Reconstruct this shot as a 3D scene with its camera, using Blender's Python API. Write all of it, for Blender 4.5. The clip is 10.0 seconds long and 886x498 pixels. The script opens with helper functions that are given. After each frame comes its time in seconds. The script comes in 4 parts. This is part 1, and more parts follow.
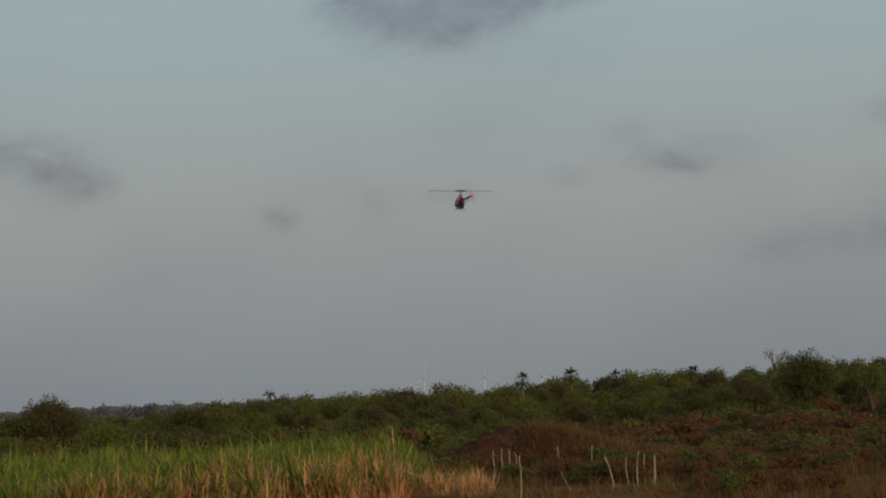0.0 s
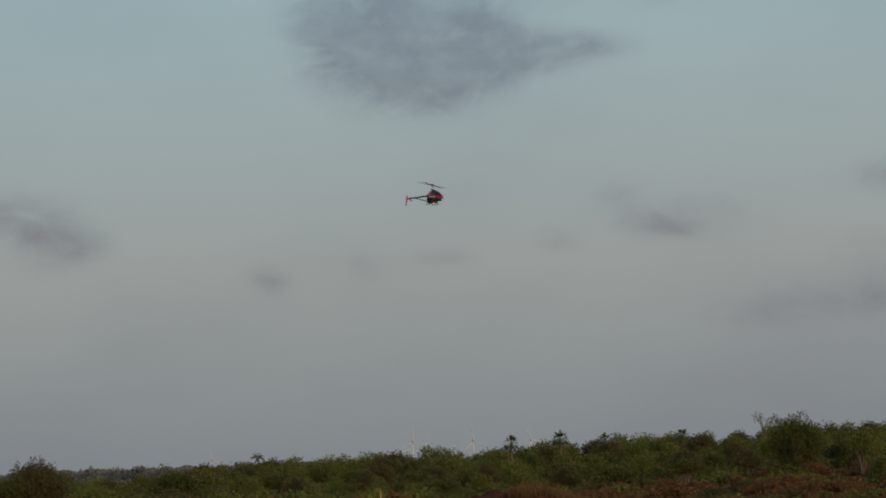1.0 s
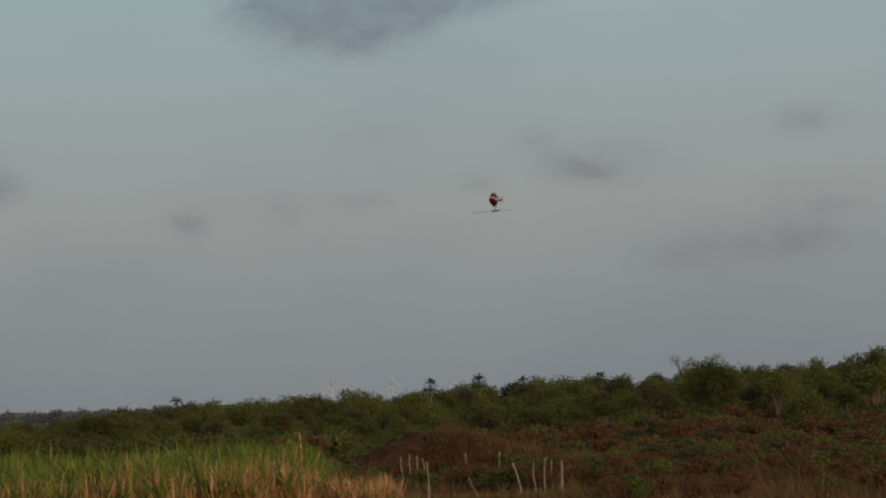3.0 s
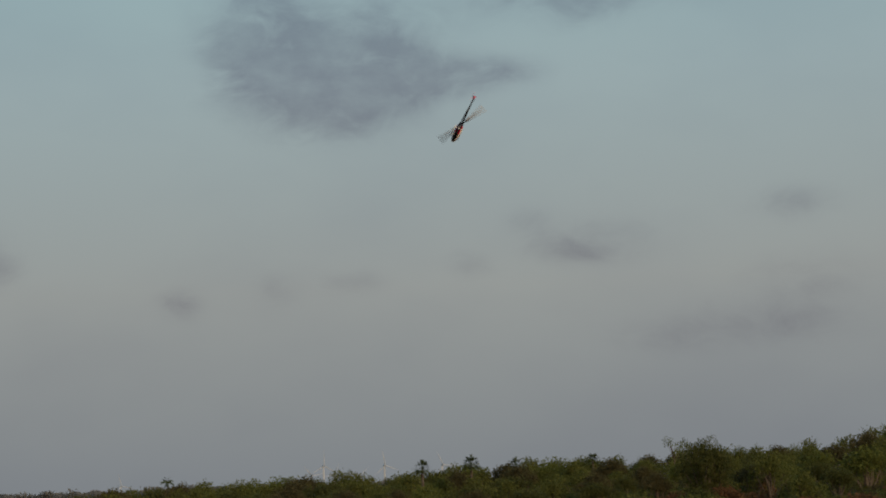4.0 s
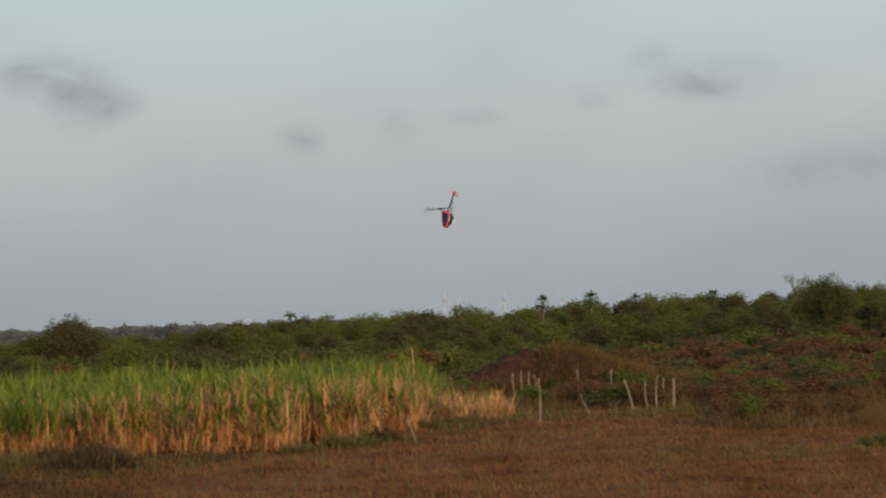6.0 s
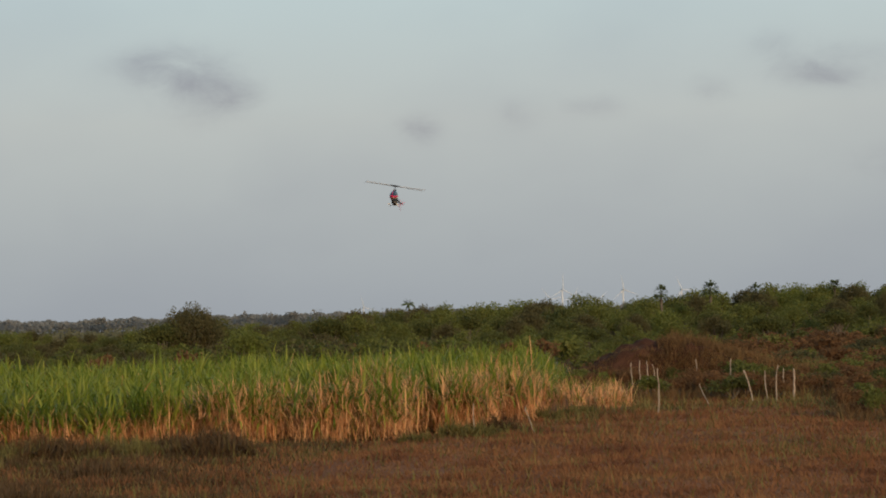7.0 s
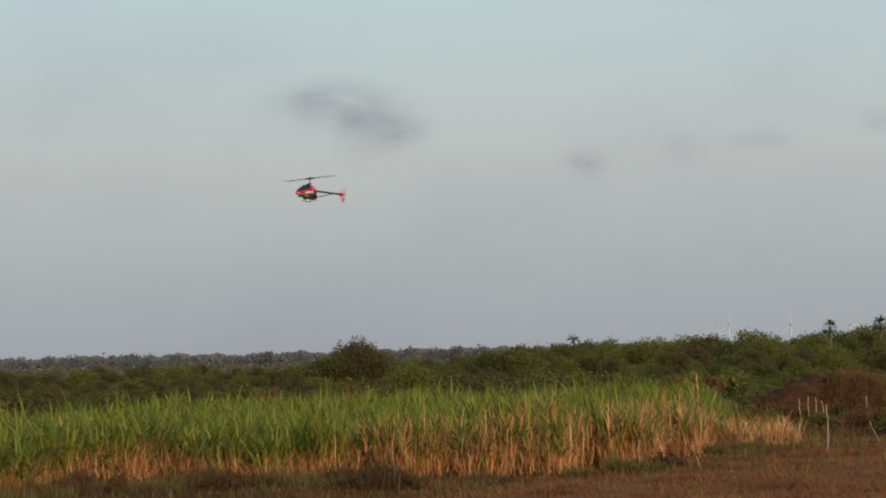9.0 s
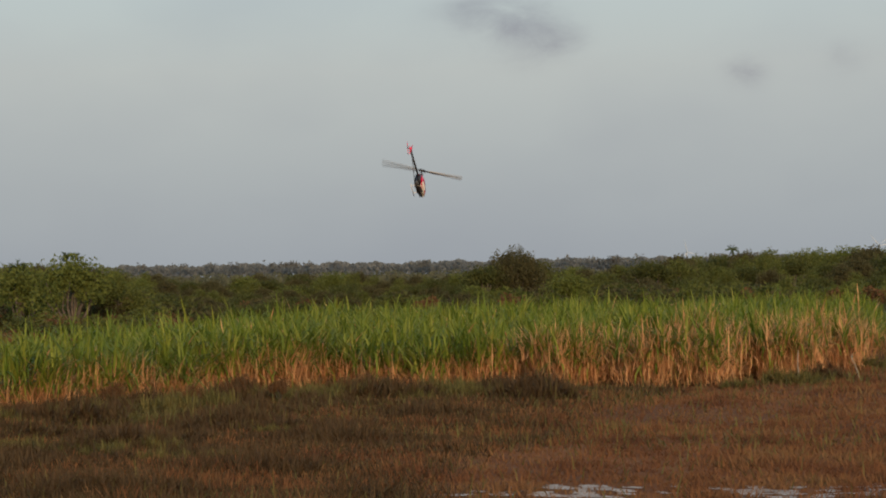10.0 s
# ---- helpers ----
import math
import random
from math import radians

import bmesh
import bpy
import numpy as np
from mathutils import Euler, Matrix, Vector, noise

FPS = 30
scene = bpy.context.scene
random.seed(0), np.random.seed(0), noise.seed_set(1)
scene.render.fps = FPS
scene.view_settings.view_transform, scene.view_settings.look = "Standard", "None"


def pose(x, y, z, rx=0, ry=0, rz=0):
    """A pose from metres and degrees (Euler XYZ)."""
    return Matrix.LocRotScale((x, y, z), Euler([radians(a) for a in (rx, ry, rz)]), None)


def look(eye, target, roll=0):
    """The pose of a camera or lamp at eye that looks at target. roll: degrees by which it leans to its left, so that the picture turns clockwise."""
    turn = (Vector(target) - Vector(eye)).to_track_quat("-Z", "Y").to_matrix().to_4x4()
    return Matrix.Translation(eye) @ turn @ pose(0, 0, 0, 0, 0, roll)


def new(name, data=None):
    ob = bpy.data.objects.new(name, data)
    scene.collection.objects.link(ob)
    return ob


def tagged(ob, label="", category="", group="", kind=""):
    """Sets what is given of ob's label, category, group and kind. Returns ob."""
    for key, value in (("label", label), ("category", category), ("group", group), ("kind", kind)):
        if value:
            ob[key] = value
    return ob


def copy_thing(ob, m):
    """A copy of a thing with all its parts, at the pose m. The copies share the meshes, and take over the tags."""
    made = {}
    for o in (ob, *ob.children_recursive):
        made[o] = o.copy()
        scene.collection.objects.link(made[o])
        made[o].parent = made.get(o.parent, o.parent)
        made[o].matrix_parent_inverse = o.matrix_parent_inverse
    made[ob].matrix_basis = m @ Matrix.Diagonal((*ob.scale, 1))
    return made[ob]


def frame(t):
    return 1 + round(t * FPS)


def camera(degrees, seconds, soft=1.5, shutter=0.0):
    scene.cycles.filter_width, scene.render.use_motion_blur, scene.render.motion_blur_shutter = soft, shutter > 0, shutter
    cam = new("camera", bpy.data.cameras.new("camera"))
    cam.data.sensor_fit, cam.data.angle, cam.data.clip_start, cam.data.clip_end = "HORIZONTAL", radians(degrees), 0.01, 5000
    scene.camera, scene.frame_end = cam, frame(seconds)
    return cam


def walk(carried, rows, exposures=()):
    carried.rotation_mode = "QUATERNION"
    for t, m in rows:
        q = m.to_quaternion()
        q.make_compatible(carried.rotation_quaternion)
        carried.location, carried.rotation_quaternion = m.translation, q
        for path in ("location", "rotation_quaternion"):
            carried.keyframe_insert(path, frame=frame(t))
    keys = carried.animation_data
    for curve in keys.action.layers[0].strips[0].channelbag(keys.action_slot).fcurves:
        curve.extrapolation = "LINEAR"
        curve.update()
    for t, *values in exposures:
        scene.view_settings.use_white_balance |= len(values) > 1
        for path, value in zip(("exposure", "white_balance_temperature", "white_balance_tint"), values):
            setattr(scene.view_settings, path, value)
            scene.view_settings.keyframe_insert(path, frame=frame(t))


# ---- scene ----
from mathutils import Quaternion

# The camera is held by hand on a low bank and turns to follow the model helicopter.
cam = camera(25.24, 10.0, soft=1.9, shutter=0.18)
EYE = Vector((0.0, 0.0, 3.2))


def aim(yaw, pitch, roll):
    """A hand-held view: degrees to the left, upwards, and of lean."""
    a, b = radians(yaw), radians(pitch)
    way = Vector((-math.sin(a) * math.cos(b), math.cos(a) * math.cos(b), math.sin(b)))
    return look(EYE, EYE + way, roll)


walk(cam, [(t, aim(a, b, c)) for t, a, b, c in (
    (0, 2.443, 4.643, -2.238),
    (0.3, 2.308, 4.787, -2.241),
    (0.5, 2.045, 5.403, -2.325),
    (0.7, 1.797, 5.914, -2.327),
    (1, 2.057, 6.446, -2.147),
    (1.2, 2.489, 6.521, -2.162),
    (1.5, 2.790, 6.986, -2.150),
    (1.8, 1.787, 7.677, -1.925),
    (2, 1.415, 7.923, -1.755),
    (2.2, 1.239, 7.468, -1.662),
    (2.3, 1.185, 6.580, -1.698),
    (2.5, 1.060, 5.188, -1.624),
    (2.7, 0.794, 4.760, -1.926),
    (3, -0.222, 4.716, -2.281),
    (3.2, -1.159, 5.049, -2.397),
    (4.3, -0.039, 7.308, -1.946),
    (4.5, 0.265, 7.044, -1.746),
    (4.7, 0.368, 6.691, -1.808),
    (5, 0.173, 4.655, -1.455),
    (5.2, -0.079, 2.712, -1.589),
    (5.5, -0.000, 2.291, -1.739),
    (5.7, 0.598, 2.242, -1.843),
    (6, 3.125, 2.418, -1.802),
    (6.2, 4.763, 2.321, -1.775),
    (7.3, 7.244, 2.214, -1.624),
    (7.5, 8.400, 2.303, -1.639),
    (7.8, 11.209, 2.344, -1.486),
    (8, 12.388, 2.225, -1.387),
    (8.2, 12.753, 2.392, -1.152),
    (8.5, 11.287, 2.836, -1.101),
    (8.7, 11.062, 3.049, -1.183),
    (9, 11.305, 3.326, -1.362),
    (9.3, 12.509, 3.158, -1.263),
    (9.5, 14.311, 3.102, -1.198),
    (9.8, 15.788, 1.422, -1.137),
    (10, 15.918, 0.790, -0.960),
)], exposures=((0, 0.06), (0.5, 0.16), (1.1, 0.04), (2.0, 0.0), (4.8, 0.0), (5.0, 0.0), (5.5, 0.52), (6.2, 0.7), (7.5, 0.72), (9.1, 0.72), (9.5, 0.67), (10, 0.7)))

# ---- world and sun ----
world = bpy.data.worlds.new("dusk_sky")
scene.world = world
world.use_nodes = True
WT = world.node_tree
for n in list(WT.nodes):
    WT.nodes.remove(n)


def wnode(kind, operation="", data_type="", blend_type=""):
    n = WT.nodes.new(kind)
    if operation:
        n.operation = operation
    if data_type:
        n.data_type = data_type
    if blend_type:
        n.blend_type = blend_type
    return n


def wmath(op, a, b=None, clamp=False):
    n = wnode("ShaderNodeMath", operation=op)
    n.use_clamp = clamp
    for i, v in enumerate((a, b)):
        if v is None:
            continue
        if isinstance(v, (int, float)):
            n.inputs[i].default_value = v
        else:
            WT.links.new(v, n.inputs[i])
    return n.outputs[0]


# clouds: degrees to the left, degrees up, half width, half height, depth of shade
CLOUDS = ((2.7, 12.6, 2.7, 1.7, 0.95), (4.9, 13.6, 1.6, 2.2, 0.6), (1.2, 12.2, 2.0, 1.2, 0.6), (-0.9, 11.9, 1.5, 0.6, 0.55), (-2.6, 12.1, 1.6, 0.45, 0.5), (2.6, 11.2, 2.0, 0.9, 0.65),
          (-4.9, 15.1, 4.4, 1.3, 1.0), (-9.4, 15.8, 4.0, 1.1, 0.8), (-4.6, 13.6, 0.9, 0.6, 0.4), (-5.2, 7.1, 1.8, 0.75, 0.42), (-4.2, 6.8, 1.2, 0.35, 0.3), (-3.0, 7.6, 0.9, 0.6, 0.36), (-10.7, 7.9, 1.6, 0.6, 0.42),
          (2.2, 6.2, 1.1, 0.4, 0.42), (-1.4, 6.6, 0.9, 0.5, 0.34), (4.4, 6.0, 0.8, 0.6, 0.3), (7.1, 5.7, 0.75, 0.55, 0.5),
          (13.7, 7.2, 1.8, 1.1, 0.48), (12.8, 6.7, 1.3, 0.85, 0.3), (15.0, 7.6, 1.2, 0.6, 0.42), (13.0, 15.1, 2.4, 0.6, 0.6), (-9.6, 4.5, 3.2, 0.8, 0.42), (-6.5, 4.2, 1.6, 0.5, 0.25), (-11.0, 5.8, 2.0, 0.7, 0.34),
          (24.0, 13.0, 5.0, 1.6, 0.7), (40.0, 9.0, 6.0, 1.8, 0.8), (-26.0, 9.0, 6.0, 1.6, 0.8), (-40.0, 14.0, 8.0, 2.4, 0.8),
          (95.0, 18.0, 12.0, 4.0, 0.7), (160.0, 24.0, 14.0, 4.0, 0.6), (-110.0, 20.0, 13.0, 4.0, 0.7))


def build_sky():
    coord = wnode("ShaderNodeTexCoord")
    split = wnode("ShaderNodeSeparateXYZ")
    WT.links.new(coord.outputs["Generated"], split.inputs[0])
    x, y, z = split.outputs
    turn = wmath("MULTIPLY", wmath("ARCTAN2", wmath("MULTIPLY", x, -1.0), y), 180 / math.pi)
    rise = wmath("MULTIPLY", wmath("ARCSINE", z), 180 / math.pi)
    flat = wnode("ShaderNodeCombineXYZ")
    WT.links.new(turn, flat.inputs[0])
    WT.links.new(rise, flat.inputs[1])
    # soft lumpy clouds: the sum of their bodies, broken up by two scales of billows
    stretch = wnode("ShaderNodeVectorMath", operation="MULTIPLY")
    stretch.inputs[1].default_value = (0.8, 1.35, 1.0)
    WT.links.new(flat.outputs[0], stretch.inputs[0])
    billow = wnode("ShaderNodeTexNoise")
    billow.inputs["Scale"].default_value, billow.inputs["Detail"].default_value, billow.inputs["Roughness"].default_value, billow.inputs["Distortion"].default_value = 0.72, 6.0, 0.58, 0.5
    WT.links.new(stretch.outputs[0], billow.inputs["Vector"])
    ragged = wmath("ADD", wmath("MULTIPLY", wmath("SUBTRACT", billow.outputs["Fac"], 0.5), 2.2), 1.0)
    mass = None
    for a, e, ra, re, depth in CLOUDS:
        off = wnode("ShaderNodeVectorMath", operation="SUBTRACT")
        off.inputs[1].default_value = (a, e, 0)
        WT.links.new(flat.outputs[0], off.inputs[0])
        scaled = wnode("ShaderNodeVectorMath", operation="DIVIDE")
        scaled.inputs[1].default_value = (ra, re, 1)
        WT.links.new(off.outputs[0], scaled.inputs[0])
        far = wnode("ShaderNodeVectorMath", operation="LENGTH")
        WT.links.new(scaled.outputs[0], far.inputs[0])
        body = wmath("MULTIPLY", wmath("EXPONENT", wmath("MULTIPLY", wmath("POWER", far.outputs["Value"], 2.0), -1.0)), depth)
        mass = body if mass is None else wmath("ADD", mass, body)
    solid = wnode("ShaderNodeMapRange")
    solid.interpolation_type = "SMOOTHSTEP"
    WT.links.new(wmath("MULTIPLY", wmath("MINIMUM", mass, 1.15), ragged), solid.inputs["Value"])
    for key, v in (("From Min", 0.03), ("From Max", 1.05), ("To Min", 0.0), ("To Max", 0.95)):
        solid.inputs[key].default_value = v
    fine = wnode("ShaderNodeTexNoise")
    fine.inputs["Scale"].default_value, fine.inputs["Detail"].default_value, fine.inputs["Roughness"].default_value = 0.8, 5.0, 0.6
    WT.links.new(stretch.outputs[0], fine.inputs["Vector"])
    total = wmath("MULTIPLY", solid.outputs[0], wmath("ADD", wmath("MULTIPLY", wmath("SUBTRACT", fine.outputs["Fac"], 0.5), 1.2), 0.92), True)
    # thin veil of haze, very faint
    veil = wnode("ShaderNodeTexNoise")
    veil.inputs["Scale"].default_value, veil.inputs["Detail"].default_value = 0.13, 4.0
    WT.links.new(stretch.outputs[0], veil.inputs["Vector"])
    ramp = wnode("ShaderNodeValToRGB")
    WT.links.new(wmath("DIVIDE", rise, 40.0, True), ramp.inputs[0])
    stops = ((0.0, (0.203, 0.221, 0.24)), (0.06, (0.24, 0.258, 0.265)), (0.15, (0.3, 0.319, 0.31)), (0.3, (0.31, 0.392, 0.408)), (0.42, (0.285, 0.42, 0.45)), (1.0, (0.2, 0.36, 0.45)))
    for i, (p, c) in enumerate(stops):
        el = ramp.color_ramp.elements[i] if i < 2 else ramp.color_ramp.elements.new(p)
        el.position, el.color = p, (*c, 1)
    nishita = wnode("ShaderNodeTexSky")
    nishita.sky_type, nishita.sun_disc = "NISHITA", False
    nishita.sun_elevation, nishita.sun_rotation = radians(14), radians(154)
    nishita.air_density, nishita.dust_density = 1.0, 2.0
    dim = wnode("ShaderNodeVectorMath", operation="SCALE")
    dim.inputs["Scale"].default_value = 0.15
    WT.links.new(nishita.outputs[0], dim.inputs[0])
    blend = wnode("ShaderNodeMix", data_type="RGBA")
    WT.links.new(wmath("DIVIDE", wmath("SUBTRACT", rise, 18.0), 40.0, True), blend.inputs[0])
    WT.links.new(ramp.outputs[0], blend.inputs[6])
    WT.links.new(dim.outputs[0], blend.inputs[7])
    shade = wnode("ShaderNodeMix", data_type="RGBA", blend_type="MULTIPLY")
    shade.inputs[7].default_value = (0.64, 0.61, 0.675, 1)
    WT.links.new(total, shade.inputs[0])
    WT.links.new(blend.outputs[2], shade.inputs[6])
    thin = wnode("ShaderNodeMix", data_type="RGBA", blend_type="MULTIPLY")
    thin.inputs[7].default_value = (0.86, 0.86, 0.9, 1)
    WT.links.new(wmath("MULTIPLY", wmath("SUBTRACT", veil.outputs["Fac"], 0.42), 2.0, True), thin.inputs[0])
    WT.links.new(shade.outputs[2], thin.inputs[6])
    back = wnode("ShaderNodeBackground")
    back.inputs["Strength"].default_value = 1.0
    WT.links.new(thin.outputs[2], back.inputs[0])
    WT.links.new(back.outputs[0], wnode("ShaderNodeOutputWorld").inputs[0])


build_sky()

sun = new("sun", bpy.data.lights.new("sun", "SUN"))
sun.data.energy, sun.data.angle, sun.data.color = 2.3, radians(12), (1.0, 0.7, 0.43)
sun.matrix_world = look((38, -78, 22), (0, 0, 0))


# ---- materials ----
def material(name, colors, rough=0.8, metal=0.0, source="noise", scale=3.0, bump=0.0, bump_scale=20.0, spec=0.3, spread=1.0, second=None, through_light=0.0, blend=0.35):
    """Colours spread over a surface by noise, piece by piece ("island") or thing by thing ("thing"); second: a darker, larger stain."""
    m = bpy.data.materials.new(name)
    m.use_nodes = True
    t = m.node_tree
    b = t.nodes["Principled BSDF"]
    b.inputs["Roughness"].default_value, b.inputs["Metallic"].default_value = rough, metal
    b.inputs["Specular IOR Level"].default_value = spec
    ramp = t.nodes.new("ShaderNodeValToRGB")
    for i, c in enumerate(colors):
        p = i / max(1, len(colors) - 1)
        el = ramp.color_ramp.elements[i] if i < 2 else ramp.color_ramp.elements.new(p)
        el.position, el.color = p, (*c, 1)
    if len(colors) == 1:
        ramp.color_ramp.elements[1].color = (*colors[0], 1)
    coord = t.nodes.new("ShaderNodeTexCoord")
    grain = t.nodes.new("ShaderNodeTexNoise")
    grain.inputs["Scale"].default_value, grain.inputs["Detail"].default_value, grain.inputs["Roughness"].default_value = scale, 6.0, 0.65
    t.links.new(coord.outputs["Object"], grain.inputs["Vector"])
    wide = t.nodes.new("ShaderNodeMapRange")
    wide.inputs["From Min"].default_value, wide.inputs["From Max"].default_value = 0.5 - 0.25 / spread, 0.5 + 0.25 / spread
    t.links.new(grain.outputs["Fac"], wide.inputs["Value"])
    fac = wide.outputs[0]
    if source in ("island", "thing"):
        pick = t.nodes.new("ShaderNodeNewGeometry").outputs["Random Per Island"] if source == "island" else t.nodes.new("ShaderNodeObjectInfo").outputs["Random"]
        mix = t.nodes.new("ShaderNodeMix")
        mix.inputs[0].default_value = blend
        t.links.new(pick, mix.inputs[2])
        t.links.new(fac, mix.inputs[3])
        fac = mix.outputs[0]
    t.links.new(fac, ramp.inputs[0])
    color = ramp.outputs[0]
    if second:
        stain = t.nodes.new("ShaderNodeTexNoise")
        stain.inputs["Scale"].default_value, stain.inputs["Detail"].default_value = second[1], 5.0
        t.links.new(coord.outputs["Object"], stain.inputs["Vector"])
        cut = t.nodes.new("ShaderNodeMapRange")
        cut.inputs["From Min"].default_value, cut.inputs["From Max"].default_value = 0.45, 0.62
        t.links.new(stain.outputs["Fac"], cut.inputs["Value"])
        over = t.nodes.new("ShaderNodeMix")
        over.data_type = "RGBA"
        over.inputs[7].default_value = (*second[0], 1)
        t.links.new(cut.outputs[0], over.inputs[0])
        t.links.new(color, over.inputs[6])
        color = over.outputs[2]
    t.links.new(color, b.inputs["Base Color"])
    if through_light:
        leaf = t.nodes.new("ShaderNodeBsdfTranslucent")
        t.links.new(color, leaf.inputs[0])
        both = t.nodes.new("ShaderNodeMixShader")
        both.inputs[0].default_value = through_light
        t.links.new(b.outputs[0], both.inputs[1])
        t.links.new(leaf.outputs[0], both.inputs[2])
        t.links.new(both.outputs[0], t.nodes["Material Output"].inputs[0])
    if bump:
        fine = t.nodes.new("ShaderNodeTexNoise")
        fine.inputs["Scale"].default_value, fine.inputs["Detail"].default_value = bump_scale, 5.0
        t.links.new(coord.outputs["Object"], fine.inputs["Vector"])
        relief = t.nodes.new("ShaderNodeBump")
        relief.inputs["Strength"].default_value = bump
        t.links.new(fine.outputs["Fac"], relief.inputs["Height"])
        t.links.new(relief.outputs[0], b.inputs["Normal"])
    return m


SOIL = material("dry_soil", [(0.13, 0.05, 0.022), (0.21, 0.085, 0.034), (0.27, 0.125, 0.052)], 0.95, scale=0.5, bump=0.6, bump_scale=6, second=((0.13, 0.06, 0.03), 0.09), spec=0.1)
SCRUBLAND = material("low_scrub_cover", [(0.04, 0.04, 0.016), (0.075, 0.068, 0.026), (0.11, 0.075, 0.034)], 0.95, scale=0.15, bump=1.0, bump_scale=1.5, spec=0.05)
SAND = material("pale_sand", [(0.2, 0.13, 0.09), (0.38, 0.31, 0.26), (0.56, 0.5, 0.45)], 0.9, scale=1.6, bump=0.4, bump_scale=15, spec=0.3)
DARK_BANK = material("dark_bank", [(0.026, 0.013, 0.009), (0.055, 0.026, 0.016), (0.09, 0.042, 0.024)], 0.95, spec=0.05, scale=1.5, bump=0.9, bump_scale=5)
GRASS = material("dry_red_grass", [(0.135, 0.058, 0.036), (0.19, 0.084, 0.042), (0.25, 0.112, 0.05), (0.29, 0.15, 0.066), (0.23, 0.15, 0.058)], 0.9, source="island", scale=0.4, spread=1.2, spec=0.02, blend=0.88, through_light=0.45)
SCRUB_GRASS = material("dull_scrub_grass", [(0.106, 0.060, 0.033), (0.163, 0.095, 0.045), (0.213, 0.128, 0.056), (0.181, 0.140, 0.055)], 0.9, source="island", scale=0.3, spec=0.02, blend=0.7, through_light=0.4)
WEED = material("dull_green_weeds", [(0.055, 0.045, 0.02), (0.1, 0.095, 0.032), (0.16, 0.135, 0.045), (0.2, 0.11, 0.045)], 0.85, spec=0.1, blend=0.6, source="island", scale=0.3, through_light=0.25)
DEAD_WEED = material("dark_dead_weeds", [(0.034, 0.024, 0.015), (0.056, 0.038, 0.021), (0.083, 0.054, 0.028), (0.075, 0.060, 0.027)], 0.9, source="island", scale=0.5, spec=0.05, blend=0.6)
CANE_GREEN = material("sugarcane_leaf", [(0.03, 0.05, 0.008), (0.082, 0.124, 0.015), (0.155, 0.195, 0.025), (0.25, 0.255, 0.04), (0.4, 0.34, 0.085)], 0.55, source="island", scale=0.8, spec=0.2, blend=0.5, through_light=0.35)
CANE_DRY = material("dry_cane_leaf", [(0.24, 0.105, 0.045), (0.5, 0.24, 0.105), (0.72, 0.4, 0.19), (0.52, 0.31, 0.16)], 0.8, source="island", scale=0.6, spec=0.1, through_light=0.25)
CANE_STALK = material("cane_stalk", [(0.12, 0.06, 0.03), (0.3, 0.17, 0.08), (0.45, 0.28, 0.13)], 0.6, source="island", scale=2.0)
LEAF = material("scrub_leaf", [(0.062, 0.069, 0.018), (0.101, 0.113, 0.028), (0.142, 0.151, 0.040), (0.185, 0.166, 0.052)], 0.6, source="island", scale=0.5, through_light=0.45, blend=0.62, spec=0.1)
LEAF_DARK = material("dark_tree_leaf", [(0.055, 0.062, 0.020), (0.086, 0.094, 0.028), (0.123, 0.125, 0.040)], 0.6, source="island", scale=0.5, through_light=0.45, blend=0.62, spec=0.1)
LEAF_LIGHT = material("yellow_green_leaf", [(0.080, 0.096, 0.022), (0.130, 0.147, 0.034), (0.185, 0.191, 0.052)], 0.6, source="island", scale=0.5, through_light=0.45, blend=0.62, spec=0.1)
LEAF_GREY = material("half_bare_leaf", [(0.062, 0.057, 0.027), (0.096, 0.086, 0.038), (0.135, 0.116, 0.053)], 0.8, source="island", scale=0.4, through_light=0.45, blend=0.62, spec=0.1)
LEAF_BROWN = material("dry_brown_leaf", [(0.08, 0.043, 0.022), (0.132, 0.07, 0.034), (0.185, 0.102, 0.047), (0.145, 0.102, 0.043)], 0.8, source="island", scale=0.4, through_light=0.45, blend=0.62, spec=0.1)
# far ridge: distance haze is put into the leaf colour, pale and grey
LEAF_FAR_HAZE = material("far_leaf_with_haze", [(0.138, 0.143, 0.138), (0.168, 0.173, 0.165), (0.193, 0.196, 0.188)], 0.9, blend=0.8, source="island", scale=0.02, through_light=0.4)
# middle woods: olive leaves with a weaker haze mixed into their colour
LEAF_MID_HAZE = material("hazy_woodland_leaf", [(0.081, 0.078, 0.047), (0.106, 0.105, 0.063), (0.132, 0.128, 0.078)], 0.9, blend=0.7, source="island", scale=0.05, through_light=0.4)
BARK = material("grey_bark", [(0.042, 0.033, 0.024), (0.090, 0.072, 0.054), (0.132, 0.114, 0.090)], 0.9, scale=4, bump=0.7, bump_scale=12)
WEATHERED = material("bleached_post_wood", [(0.12, 0.09, 0.065), (0.24, 0.19, 0.145), (0.36, 0.3, 0.235)], 0.85, scale=6, bump=0.6, bump_scale=30)
FROND = material("palm_frond", [(0.025, 0.04, 0.012), (0.05, 0.075, 0.02), (0.1, 0.11, 0.04)], 0.6, source="island", scale=0.5, through_light=0.15)
# white turbines, their paint greyed towards the sky in place of haze
TURBINE = material("hazed_turbine_paint", [(0.43, 0.46, 0.49), (0.49, 0.52, 0.55)], 0.7, scale=0.2)
RED = material("glossy_red_canopy", [(0.5, 0.01, 0.066), (0.62, 0.02, 0.09)], 0.22, scale=4, spec=0.6)
FIN_RED = material("red_tail_plastic", [(0.62, 0.035, 0.09), (0.72, 0.065, 0.13)], 0.4, scale=6)
TINT = material("dark_window_and_belly_shade", [(0.012, 0.013, 0.018), (0.02, 0.022, 0.03)], 0.15, scale=5, spec=0.6)
